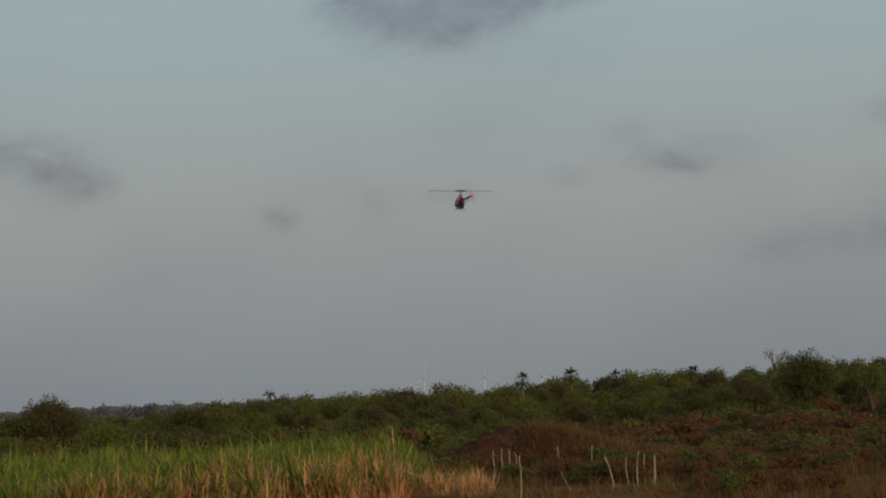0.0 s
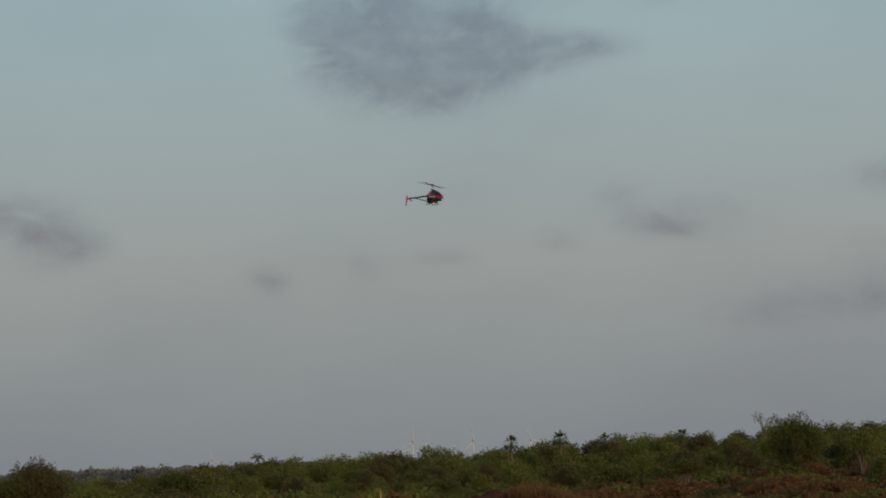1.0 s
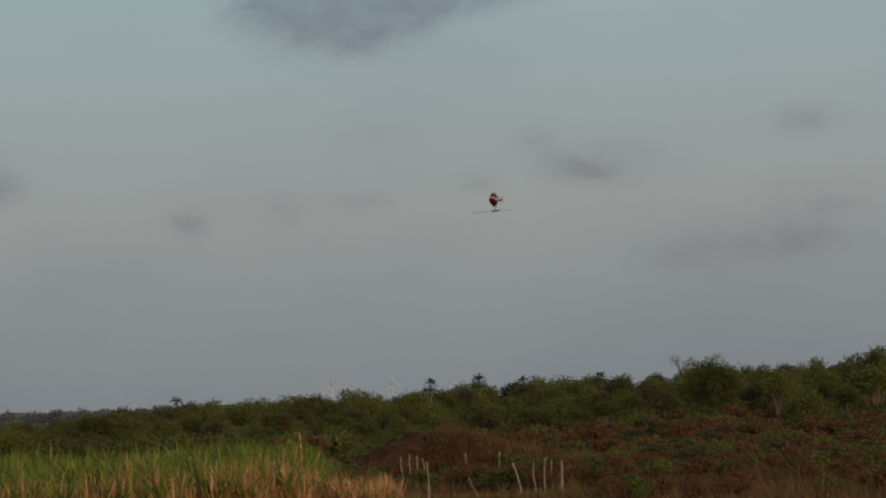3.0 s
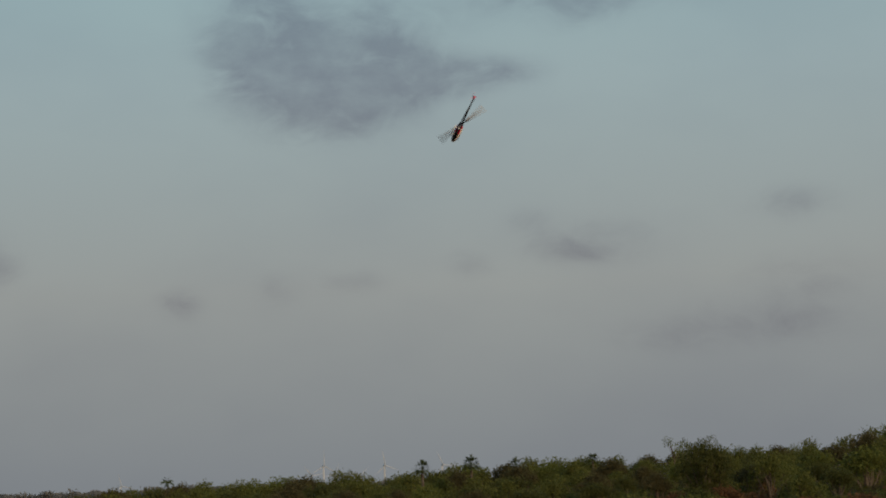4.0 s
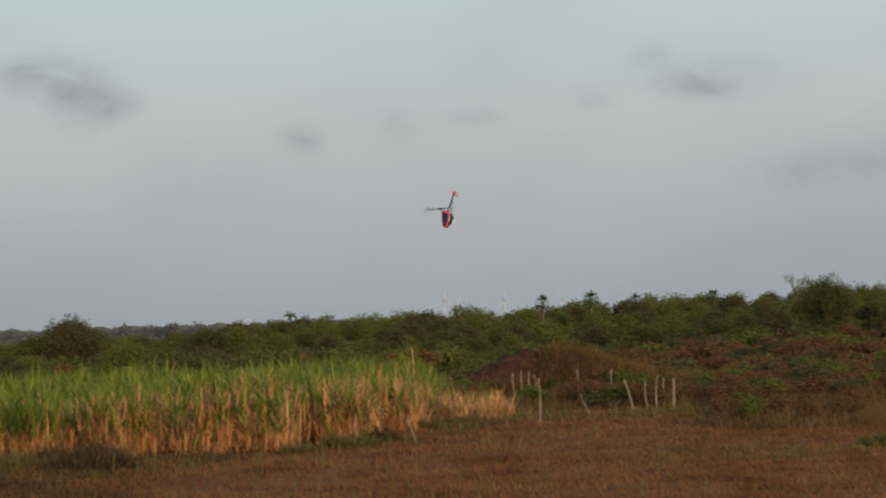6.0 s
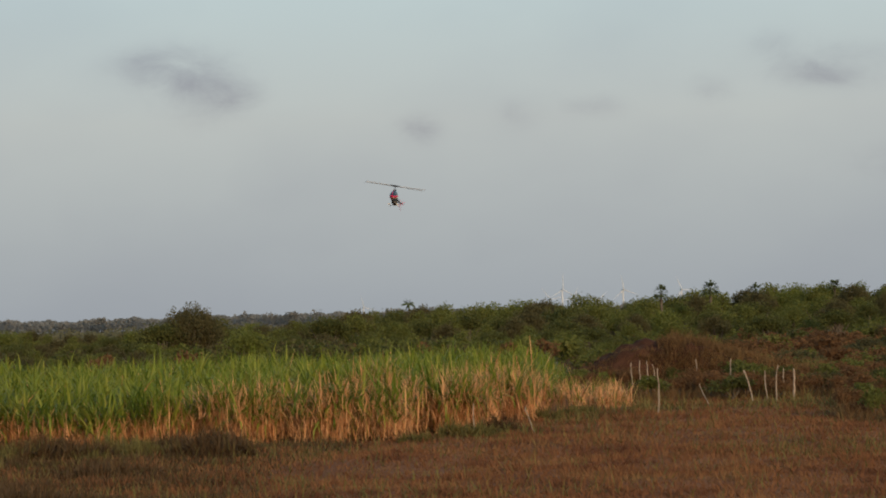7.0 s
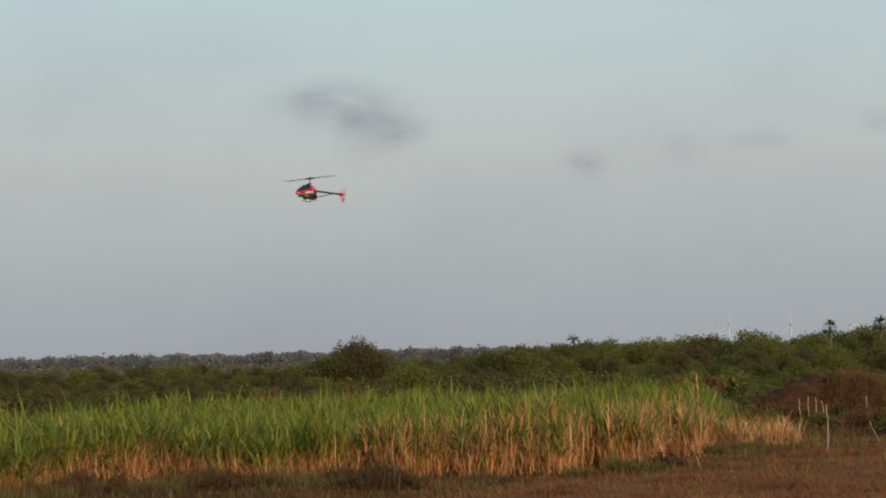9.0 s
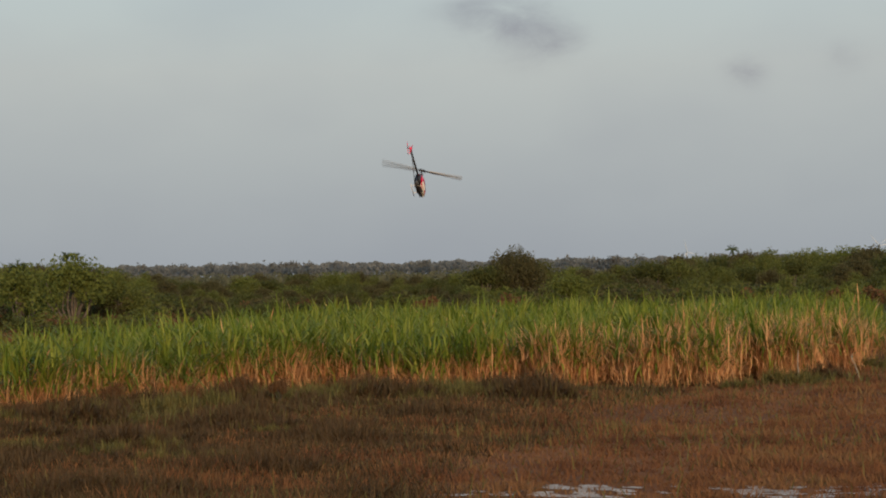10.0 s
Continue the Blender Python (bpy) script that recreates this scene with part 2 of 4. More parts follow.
WHITE = material("white_canopy_paint", [(0.74, 0.72, 0.68), (0.8, 0.78, 0.74)], 0.35, scale=5)
CREAM = material("cream_skid_plastic", [(0.6, 0.56, 0.48), (0.7, 0.66, 0.58)], 0.5, scale=8)
CARBON = material("carbon_black", [(0.014, 0.014, 0.016), (0.035, 0.035, 0.04)], 0.4, scale=30, spec=0.5)
STEEL = material("dark_steel", [(0.12, 0.12, 0.13), (0.25, 0.25, 0.26)], 0.35, metal=1.0, scale=10)
BLADE = material("grey_rotor_blade", [(0.3, 0.3, 0.305), (0.36, 0.36, 0.365)], 0.5, scale=6)



# ---- mesh helpers ----
def mesh_object(name, verts, faces, mats, slots=None, smooth=False, parent=None):
    """One mesh object from arrays; faces: (n, k) index array or a list of tuples."""
    me = bpy.data.meshes.new(name)
    if isinstance(faces, np.ndarray):
        n, k = faces.shape
        me.vertices.add(len(verts))
        me.vertices.foreach_set("co", np.ascontiguousarray(verts, dtype=np.float32).ravel())
        me.loops.add(n * k)
        me.loops.foreach_set("vertex_index", np.ascontiguousarray(faces, dtype=np.int32).ravel())
        me.polygons.add(n)
        me.polygons.foreach_set("loop_start", np.arange(0, n * k, k, dtype=np.int32))
        me.update(calc_edges=True)
        me.validate()
    else:
        me.from_pydata([tuple(v) for v in verts], [], faces)
    for m in mats if isinstance(mats, (list, tuple)) else [mats]:
        me.materials.append(m)
    if slots is not None:
        me.polygons.foreach_set("material_index", np.ascontiguousarray(slots, dtype=np.int32))
    if smooth:
        me.polygons.foreach_set("use_smooth", np.ones(len(me.polygons), dtype=bool))
    ob = new(name, me)
    if parent:
        ob.parent = parent
    return ob


def part(name, bm, mat, parent, label="", smooth=True):
    me = bpy.data.meshes.new(name)
    bm.normal_update()
    bm.to_mesh(me)
    bm.free()
    me.materials.append(mat)
    if smooth:
        for p in me.polygons:
            p.use_smooth = True
    ob = new(name, me)
    ob.parent = parent
    return tagged(ob, label)


def empty(name, m=None):
    ob = new(name)
    ob.empty_display_size = 0.2
    if m is not None:
        ob.matrix_world = m
    return ob


def ribbons(base, az, length, lift, droop, width, rows=4):
    """Leaf blades: from base, leaving at the angle lift above level and bending down by droop over their length. Returns vertices and quads."""
    n = len(base)
    s = np.linspace(0, 1, rows)
    ang = lift[:, None] - droop[:, None] * s[None, :]
    step = length[:, None] / (rows - 1)
    out = np.cumsum(np.cos(ang) * step, 1) - np.cos(ang[:, :1]) * step
    up = np.cumsum(np.sin(ang) * step, 1) - np.sin(ang[:, :1]) * step
    ca, sa = np.cos(az)[:, None], np.sin(az)[:, None]
    mid = np.stack([base[:, :1] + out * ca, base[:, 1:2] + out * sa, base[:, 2:3] + up], -1)
    w = width[:, None] * np.array([0.7, 1.0, 0.75, 0.08])[None, :rows] * 0.5 if rows == 4 else width[:, None] * np.linspace(1, 0.1, rows)[None, :] * 0.5
    side = np.stack([-sa * w, ca * w, 0 * w], -1)
    verts = np.stack([mid - side, mid + side], 2).reshape(-1, 3)
    k = np.arange(n)[:, None] * rows * 2 + np.arange(rows - 1)[None, :] * 2
    faces = np.stack([k, k + 1, k + 3, k + 2], -1).reshape(-1, 4)
    return verts, faces


def leaf_quads(at, size, rng, flat=0.0):
    """A small leaf spray, turned at random, at each place."""
    n = len(at)
    a = rng.normal(size=(n, 3))
    a[:, 2] *= 1 - flat
    a /= np.linalg.norm(a, axis=1)[:, None]
    b = np.cross(a, rng.normal(size=(n, 3)))
    b /= np.linalg.norm(b, axis=1)[:, None]
    s = (size * rng.uniform(0.6, 1.3, n))[:, None]
    verts = np.stack([at - a * s * 0.5 - b * s * 0.3, at + b * s * 0.55, at + a * s * 0.65 - b * s * 0.2], 1).reshape(-1, 3)
    return verts, np.arange(n * 3).reshape(n, 3)


def join(pieces):
    vs, fs, k = [], [], 0
    for v, f in pieces:
        vs.append(v)
        fs.append(f + k)
        k += len(v)
    return np.concatenate(vs), np.concatenate(fs)


def tube(path, radii, sides=7):
    """A tapered limb along a path."""
    path = [Vector(p) for p in path]
    verts, faces = [], []
    for i, p in enumerate(path):
        d = (path[min(i + 1, len(path) - 1)] - path[max(i - 1, 0)]).normalized()
        a = d.orthogonal().normalized()
        b = d.cross(a)
        for j in range(sides):
            g = 2 * math.pi * j / sides
            verts.append(p + (a * math.cos(g) + b * math.sin(g)) * radii[i])
    for i in range(len(path) - 1):
        for j in range(sides):
            k = (j + 1) % sides
            faces.append((i * sides + j, i * sides + k, (i + 1) * sides + k, (i + 1) * sides + j))
    return np.array([tuple(v) for v in verts]), np.array(faces)


def place(az, d, z=0.0):
    return Vector((-math.sin(radians(az)) * d, math.cos(radians(az)) * d, z))


def smooth(a, b, v):
    k = np.clip((v - a) / (b - a), 0, 1)
    return k * k * (3 - 2 * k)


# ---- the ground ----
def ground_height(x, y):
    """The bank under the camera, the flat field, and a slow rise to the woods on the east side."""
    x, y = np.asarray(x, float), np.asarray(y, float)
    d = np.hypot(x, y)
    az = np.degrees(np.arctan2(-x, y))
    z = 1.6 * (1 - smooth(5, 22, d))
    z = z + 2.0 * smooth(105, 190, d) * smooth(5, -9, az) * smooth(60, 20, np.abs(az))
    z = z + 5.5 * smooth(700, 1500, d)
    z = z + 0.05 * np.sin(x * 0.9 + 1.3) * np.sin(y * 0.7) + 0.04 * np.sin(x * 0.31 - y * 0.43)
    return z


def build_ground():
    r = np.concatenate([[0.01], np.linspace(1.5, 26, 12), np.geomspace(27, 120, 90), np.geomspace(126, 4700, 50)])
    th = np.radians(np.concatenate([np.arange(-20, 40, 0.5), np.arange(40, 340, 6)]))
    R, T = np.meshgrid(r, th, indexing="ij")
    X, Y = -np.sin(T) * R, np.cos(T) * R
    Y = Y - 0.4
    v = np.stack([X, Y, ground_height(X, Y)], -1).reshape(-1, 3)
    n, m = R.shape
    i, j = np.meshgrid(np.arange(n - 1), np.arange(m), indexing="ij")
    k = (j + 1) % m
    f = np.stack([i * m + j, (i + 1) * m + j, (i + 1) * m + k, i * m + k], -1).reshape(-1, 4)
    ob = mesh_object("ground", v, f, [SOIL, SCRUBLAND], slots=(R[:-1] > np.where(np.abs(np.degrees(T[:-1]) + 9) < 11.5, 128, 97)).astype(int).ravel(), smooth=True)
    return tagged(ob, "flat reddish dry soil under sparse grass", "ground", kind="structure")


build_ground()

# outline of the cane field on the plan
CANE_FRONT = ((-27.4, 40.4), (-23.0, 42.9), (-21.3, 47.6), (-20.0, 53.2), (-16.8, 53.7), (-11.8, 54.2), (-9.2, 54.4), (-7.0, 56.2), (-5.7, 61.5), (-4.2, 68.0), (-1.4, 71.0))
CANE_FIELD = CANE_FRONT + ((-4.6, 100.0), (-6.0, 110.0), (-36.0, 106.0), (-34.0, 84.0), (-31.5, 66.0))


def inside(x, y, poly):
    hit = np.zeros(np.shape(x), bool)
    for (ax, ay), (bx, by) in zip(poly, poly[1:] + poly[:1]):
        cross = (ay > y) != (by > y)
        hit ^= cross & (x < (bx - ax) * (y - ay) / (by - ay + 1e-9) + ax)
    return hit


def front_distance(x, y):
    best = np.full(np.shape(x), 1e9)
    for (ax, ay), (bx, by) in zip(CANE_FRONT, CANE_FRONT[1:]):
        dx, dy = bx - ax, by - ay
        k = np.clip(((x - ax) * dx + (y - ay) * dy) / (dx * dx + dy * dy), 0, 1)
        best = np.minimum(best, np.hypot(x - ax - k * dx, y - ay - k * dy))
    return best


def patch(x, y, scale, seed=0.0):
    """A soft pattern of the plan, 0 to 1, for uneven growth."""
    a = np.sin(x * scale + seed) + np.sin(y * scale * 1.31 + seed * 2.1) + np.sin((x + y) * scale * 0.73 + seed * 0.7) + np.sin((x * 0.6 - y) * scale * 1.9 + seed * 3.3) * 0.6
    return np.clip(a / 7.2 + 0.5, 0, 1)


# pale sandy flats in the grass, nearest the bank
PUDDLES = ((-5.9, 29.0, 1.1, 0.4), (-3.7, 29.5, 0.9, 0.45), (-2.2, 29.3, 1.3, 0.8), (-3.2, 27.6, 2.2, 0.6), (-6.9, 28.0, 1.1, 0.3), (5.6, 28.3, 1.6, 0.4), (7.6, 28.6, 1.2, 0.4))


def in_puddle(x, y, grow=1.0):
    hit = np.zeros(np.shape(x), bool)
    for px, py, rx, ry in PUDDLES:
        hit |= np.hypot((x - px) / rx, (y - py) / ry) + (patch(x, y, 2.6, 1.0) - 0.5) * 1.6 < grow
    return hit


def build_sand():
    """Pale flats lying a few millimetres over the soil, with frayed rims."""
    s = 0.05
    for px, py, rx, ry in PUDDLES:
        gx, gy = np.meshgrid(np.arange(px - rx * 1.6, px + rx * 1.6, s), np.arange(py - ry * 1.6, py + ry * 1.6, s), indexing="ij")
        keep = np.hypot((gx - px) / rx, (gy - py) / ry) + (patch(gx, gy, 2.6, 1.0) - 0.5) * 1.6 + (patch(gx, gy, 11.0, 2.0) - 0.5) * 2.2 < 0.75
        v = np.stack([gx, gy, ground_height(gx, gy) + 0.012 + 0.004 * patch(gx, gy, 7.0)], -1).reshape(-1, 3)
        n, m = gx.shape
        i, j = np.meshgrid(np.arange(n - 1), np.arange(m - 1), indexing="ij")
        ok = keep[:-1, :-1]
        f = np.stack([i * m + j, (i + 1) * m + j, (i + 1) * m + j + 1, i * m + j + 1], -1)[ok]
        if len(f):
            ob = mesh_object("sand_patch", v, f, SAND, smooth=True)
            tagged(ob, "pale bare sandy patch among dry grass", "sand patch", kind="structure")


build_sand()


def build_grass():
    rng = np.random.default_rng(3)
    n = 540000
    d = 25 + 72 * rng.uniform(0, 1, n) ** 1.25
    az = np.radians(rng.uniform(-15, 31, n))
    x, y = -np.sin(az) * d, np.cos(az) * d
    ok = ~inside(x, y, CANE_FIELD)
    ok &= ~(in_puddle(x, y, 0.9) & (rng.uniform(size=n) > 0.3))
    ok &= rng.uniform(size=n) < 0.45 + 0.75 * patch(x, y, 0.8, 4.0)
    x, y, d = x[ok], y[ok], d[ok]
    n = len(x)
    tall = 0.05 + 0.09 * patch(x, y, 0.55, 2.0) ** 2 + 0.2 * patch(x, y, 2.3, 5.0) ** 4 + 0.1 * patch(x, y, 5.3, 1.0) ** 3
    tall *= rng.uniform(0.5, 1.3, n)
    v, f = ribbons(np.stack([x, y, ground_height(x, y) - 0.01], 1), rng.uniform(0, 2 * np.pi, n), tall * 1.3, np.radians(rng.uniform(8, 60, n)), np.zeros(n), 0.012 + d * 0.00055, rows=2)
    ob = mesh_object("dry_grass", v, f, GRASS)
    tagged(ob, "short rust-brown dry grass covering the field", "grass", kind="stuff")
    # taller dead grass between the shrubs of the rise and along the old fence
    n = 130000
    d, az = rng.uniform(59, 126, n), np.radians(rng.uniform(-15, 2.6, n))
    x, y = -np.sin(az) * d, np.cos(az) * d
    ok = ~((np.degrees(az) > -4.6) & (d < 78)) & (rng.uniform(size=n) < 0.3 + patch(x, y, 1.2, 3.0))
    x, y, d = x[ok], y[ok], d[ok]
    n = len(x)
    v, f = ribbons(np.stack([x, y, ground_height(x, y) - 0.01], 1), rng.uniform(0, 2 * np.pi, n), rng.uniform(0.3, 0.95, n) * (0.5 + 0.8 * patch(x, y, 1.7, 1.0)), np.radians(rng.uniform(50, 88, n)), np.radians(rng.uniform(0, 60, n)), 0.02 + 0.00016 * d, rows=3)
    ob = mesh_object("tall_dry_grass", v, f, SCRUB_GRASS)
    tagged(ob, "tall dead brown grass between the shrubs", "grass", kind="stuff")
    # dark dead weeds over the west corner of the field
    n = 280000
    d, az = rng.uniform(27, 55, n), rng.uniform(8, 32, n)
    x, y = -np.sin(np.radians(az)) * d, np.cos(np.radians(az)) * d
    want = smooth(11.5, 20.0, az + 0.25 * (d - 40) + 5 * (patch(x, y, 0.6, 2.0) - 0.5)) * (0.25 + 1.2 * patch(x, y, 1.0, 5.0))
    ok = ~inside(x, y, CANE_FIELD) & (rng.uniform(size=n) < want)
    x, y, d = x[ok], y[ok], d[ok]
    n = len(x)
    tall = (0.1 + 0.4 * patch(x, y, 1.5, 8.0) ** 2) * rng.uniform(0.5, 1.4, n)
    v, f = ribbons(np.stack([x, y, ground_height(x, y) - 0.01], 1), rng.uniform(0, 2 * np.pi, n), tall, np.radians(rng.uniform(25, 88, n)), np.radians(rng.uniform(0, 70, n)), 0.014 + d * 0.0004, rows=3)
    ob = mesh_object("dead_weeds", v, f, DEAD_WEED)
    tagged(ob, "dark purple-brown dead weeds in a low mat", "weeds", kind="stuff")
    # green weeds in drifts, thicker along the cane
    n = 90000
    d = np.sqrt(rng.uniform(25.0 ** 2, 85.0 ** 2, n))
    az = np.radians(rng.uniform(-15, 31, n))
    x, y = -np.sin(az) * d, np.cos(az) * d
    near = front_distance(x, y)
    want = 0.2 + 0.9 * (near < 2.6) * (patch(x, y, 0.7, 9.0) > 0.42) + 0.7 * (patch(x, y, 0.42, 6.0) > 0.66) + 0.5 * ((np.degrees(az) > 17) & (near < 9))
    ok = ~inside(x, y, CANE_FIELD) & (rng.uniform(size=n) < want) & ~in_puddle(x, y)
    x, y, d, near = x[ok], y[ok], d[ok], near[ok]
    n = len(x)
    tall = (0.16 + 0.42 * patch(x, y, 1.1, 3.0) ** 2 * (near < 7) + 0.1) * rng.uniform(0.5, 1.4, n)
    v, f = ribbons(np.stack([x, y, ground_height(x, y) - 0.01], 1), rng.uniform(0, 2 * np.pi, n), tall * 1.2, np.radians(rng.uniform(35, 88, n)), np.radians(rng.uniform(10, 80, n)), 0.014 + d * 0.0003, rows=3)
    ob = mesh_object("weeds", v, f, WEED)
    tagged(ob, "low dull green weeds growing through the dry grass", "weeds", kind="stuff")


build_grass()


# ---- sugarcane ----
def build_cane():
    rng = np.random.default_rng(11)
    # stools of cane, each a bundle of stalks
    n = 5200
    cx, cy = rng.uniform(-38, 0, n), rng.uniform(42, 111, n)
    depth = front_distance(cx, cy)
    ok = inside(cx, cy, CANE_FIELD) & (depth > 1.5 * np.maximum(patch(cx, cy, 1.25, 0.4) - 0.42, 0) * 3)
    ok &= rng.uniform(size=n) < np.where(depth < 5, 1.0, np.where(depth < 14, 0.8, 0.6))
    cx, cy = cx[ok], cy[ok]
    n = len(cx)
    vigour = rng.uniform(0.68, 1.2, n) * (0.8 + 0.4 * patch(cx, cy, 0.55, 1.0))
    pick = np.repeat(np.arange(n), rng.integers(4, 9, n))
    x, y = cx[pick] + rng.normal(0, 0.22, len(pick)), cy[pick] + rng.normal(0, 0.22, len(pick))
    vigour = vigour[pick]
    ok = (np.degrees(np.arctan2(-x, y)) > 3.55) | (rng.uniform(size=len(x)) < 0.24)
    x, y, vigour = x[ok], y[ok], vigour[ok]
    depth = front_distance(x, y)
    n = len(x)
    g = ground_height(x, y)
    # shorter and thinner towards the east end
    end = smooth(-8.0, -1.5, x)
    az = np.degrees(np.arctan2(-x, y))
    stub = smooth(3.9, 3.0, az)
    low = 1.76 * vigour * (1 - 0.25 * end * (depth < 6)) * rng.uniform(0.85, 1.1, n) * (1 - 0.6 * stub)
    # how far up the stalks are dry: knee-high in the west, over half their height from the middle on
    east = smooth(-15.0, -12.6, x)
    bare = 0.35 * stub + 0.16 + 0.3 * patch(x, y, 0.9, 7.0) + east * (0.12 + 0.5 * patch(x, y, 1.35, 2.0))
    pieces, slots = [], []
    s = depth < 4
    ns = s.sum()
    v, f = ribbons(np.stack([x[s], y[s], g[s] - 0.02], 1), rng.uniform(0, 6.28, ns), low[s] * rng.uniform(0.4, 0.8, ns), np.radians(rng.uniform(62, 90, ns)), np.radians(rng.uniform(-25, 25, ns)), rng.uniform(0.02, 0.036, ns), rows=3)
    pieces.append((v, f))
    slots.append(np.full(len(f), 2))
    # long leaves fan out of the upper stalk and arch over
    for i in range(9):
        keep = (depth < 6) | (rng.uniform(size=n) < 0.62)
        m = keep.sum()
        frac = np.maximum(rng.uniform(0.25, 0.8, m), np.minimum(bare[keep] * rng.uniform(0.8, 1.15, m), 0.8))
        z = g[keep] + low[keep] * frac * 0.75
        length = rng.uniform(0.65, 1.45, m) * (0.5 + 0.5 * low[keep] / 2)
        v, f = ribbons(np.stack([x[keep] + rng.normal(0, 0.08, m), y[keep] + rng.normal(0, 0.08, m), z], 1), rng.uniform(0, 6.28, m), length, np.radians(rng.uniform(50, 90, m)), np.radians(rng.gamma(2.3, 32, m)), rng.uniform(0.034, 0.072, m) * (1 + 0.005 * depth[keep]) * (1 - 0.45 * stub[keep]))
        dry = rng.uniform(size=m) < 0.006 + 0.12 * stub[keep] + 0.03 * end[keep] + (0.06 * patch(x[keep], y[keep], 1.3, 8.0) ** 2 + 0.05 * east[keep]) * (frac < 0.6)
        pieces.append((v, f))
        slots.append(np.repeat(np.where(dry, 1, 0), 3))
    # dead leaves lean and hang round the lower stalks
    for i in range(30):
        keep = (depth < 3.2) & (rng.uniform(size=n) < 0.2 + 1.3 * bare)
        m = keep.sum()
        z = g[keep] + low[keep] * rng.uniform(0.0, 1.0, m) ** 0.85 * np.minimum(bare[keep], 0.8) * 0.9
        v, f = ribbons(np.stack([x[keep] + rng.normal(0, 0.16, m), y[keep] + rng.normal(0, 0.16, m), z], 1), rng.uniform(0, 6.28, m), rng.uniform(0.4, 1.15, m), np.radians(rng.uniform(45, 95, m)), np.radians(rng.gamma(1.6, 36, m)), rng.uniform(0.012, 0.027, m))
        pieces.append((v, f))
        slots.append(np.full(len(f), 1))
    v, f = join(pieces)
    ob = mesh_object("sugarcane", v, f, [CANE_GREEN, CANE_DRY, CANE_STALK], slots=np.concatenate(slots))
    tagged(ob, "dense green sugarcane stand with dry orange lower leaves", "sugarcane", kind="stuff")


build_cane()


# ---- trees and shrubs ----
def tree_mesh(height, spread, seed, leaf, leaves, mat, trunk_share=0.35, clumps=9, flat=0.75):
    """A tapered trunk with limbs that reach into clumps of small leaf sprays; returns the meshes of trunk and crown."""
    rng = np.random.default_rng(seed)
    top, r = height, spread / 2
    fork = height * trunk_share
    woods = [tube([(0, 0, -0.3), (0.04 * r, 0.02, fork * 0.5), (rng.normal(0, 0.06) * r, rng.normal(0, 0.06) * r, fork)], [0.045 * height, 0.034 * height, 0.026 * height])]
    pts = []
    for i in range(clumps):
        a = 2 * math.pi * (i + rng.uniform(-0.3, 0.3)) / clumps * 1.7
        q = rng.uniform(0.05, 0.78) * r if i else 0
        z = fork + (top - fork) * (0.25 + 0.55 * (1 - (q / r) ** 2)) * rng.uniform(0.72, 1.0)
        if flat >= 1:  # an even dome
            q = r * 0.82 * math.sqrt((i % 20 + 0.5) / 20)
            a = i * 2.4
            z = fork + (top - fork) * (0.12 + 0.7 * math.sqrt(1 - (q / r) ** 2)) * (rng.uniform(0.9, 1.0) if i < 20 else rng.uniform(0.3, 0.6))
        c = np.array([math.cos(a) * q, math.sin(a) * q, z])
        size = rng.uniform(0.26, 0.46) * r
        woods.append(tube([(0, 0, fork * 0.8), tuple((np.array([0, 0, fork]) + c) / 2 + rng.normal(0, 0.05, 3) * r), tuple(c)], [0.02 * height, 0.012 * height, 0.004 * height], 5))
        k = leaves // clumps
        p = rng.normal(size=(k, 3))
        p /= np.linalg.norm(p, axis=1)[:, None]
        p *= rng.uniform(0.45, 1.05, (k, 1)) * (1 + 0.25 * np.sin(p[:, :1] * 5 + i))
        p[:, 2] *= flat
        pts.append(c + p * size)
    pts = np.concatenate(pts)
    pts = pts[(pts[:, 2] > 0.06 * height)]
    pts[:, 2] = np.minimum(pts[:, 2], top * rng.uniform(0.93, 1.02, len(pts)))
    v, f = join(woods)
    lv, lf = leaf_quads(pts, leaf, rng, 0.2)
    return (v, f), (lv, lf), mat


def weed_mesh(height, spread, seed, blades, mat):
    """A low tuft: blades that spring from a few crowns and bend over, round one short stem."""
    rng = np.random.default_rng(seed)
    r = spread / 2
    k = 16
    a, q = rng.uniform(0, 6.28, k), r * 0.8 * np.sqrt(rng.uniform(0, 1, k))
    c = np.stack([np.cos(a) * q, np.sin(a) * q, np.zeros(k)], 1)
    top = height * (1 - 0.6 * (q / r) ** 2) * rng.uniform(0.6, 1.05, k)
    stems = tube([(0, 0, -0.05), (0.02, 0.01, height * 0.3), (0.05, 0.0, height * 0.6)], [0.02, 0.014, 0.005], 6)
    i = rng.integers(0, k, blades)
    at = c[i] + rng.normal(0, 0.1, (blades, 3)) * [1, 1, 0] + np.stack([0 * i, 0 * i, top[i] * rng.uniform(0, 0.45, blades)], 1)
    return stems, ribbons(at, rng.uniform(0, 6.28, blades), top[i] * rng.uniform(0.4, 0.95, blades), np.radians(rng.uniform(30, 90, blades)), np.radians(rng.gamma(2.0, 30, blades)), rng.uniform(0.02, 0.045, blades), rows=3), mat


def thing_from(name, meshes, label, category, group, names):
    root = empty(name)
    (v, f), (lv, lf), mat = meshes
    mesh_object(names[0], v, f, BARK, smooth=True, parent=root)
    mesh_object(names[1], lv, lf, mat, parent=root)
    return tagged(root, label, category, group)


class Stock:
    """The first of each kind is built, later ones are copies of it."""

    def __init__(self):
        self.made = {}

    def put(self, key, build, m):
        if key in self.made:
            return copy_thing(self.made[key], m)
        ob = build()
        ob.matrix_basis = m
        self.made[key] = ob
        return ob


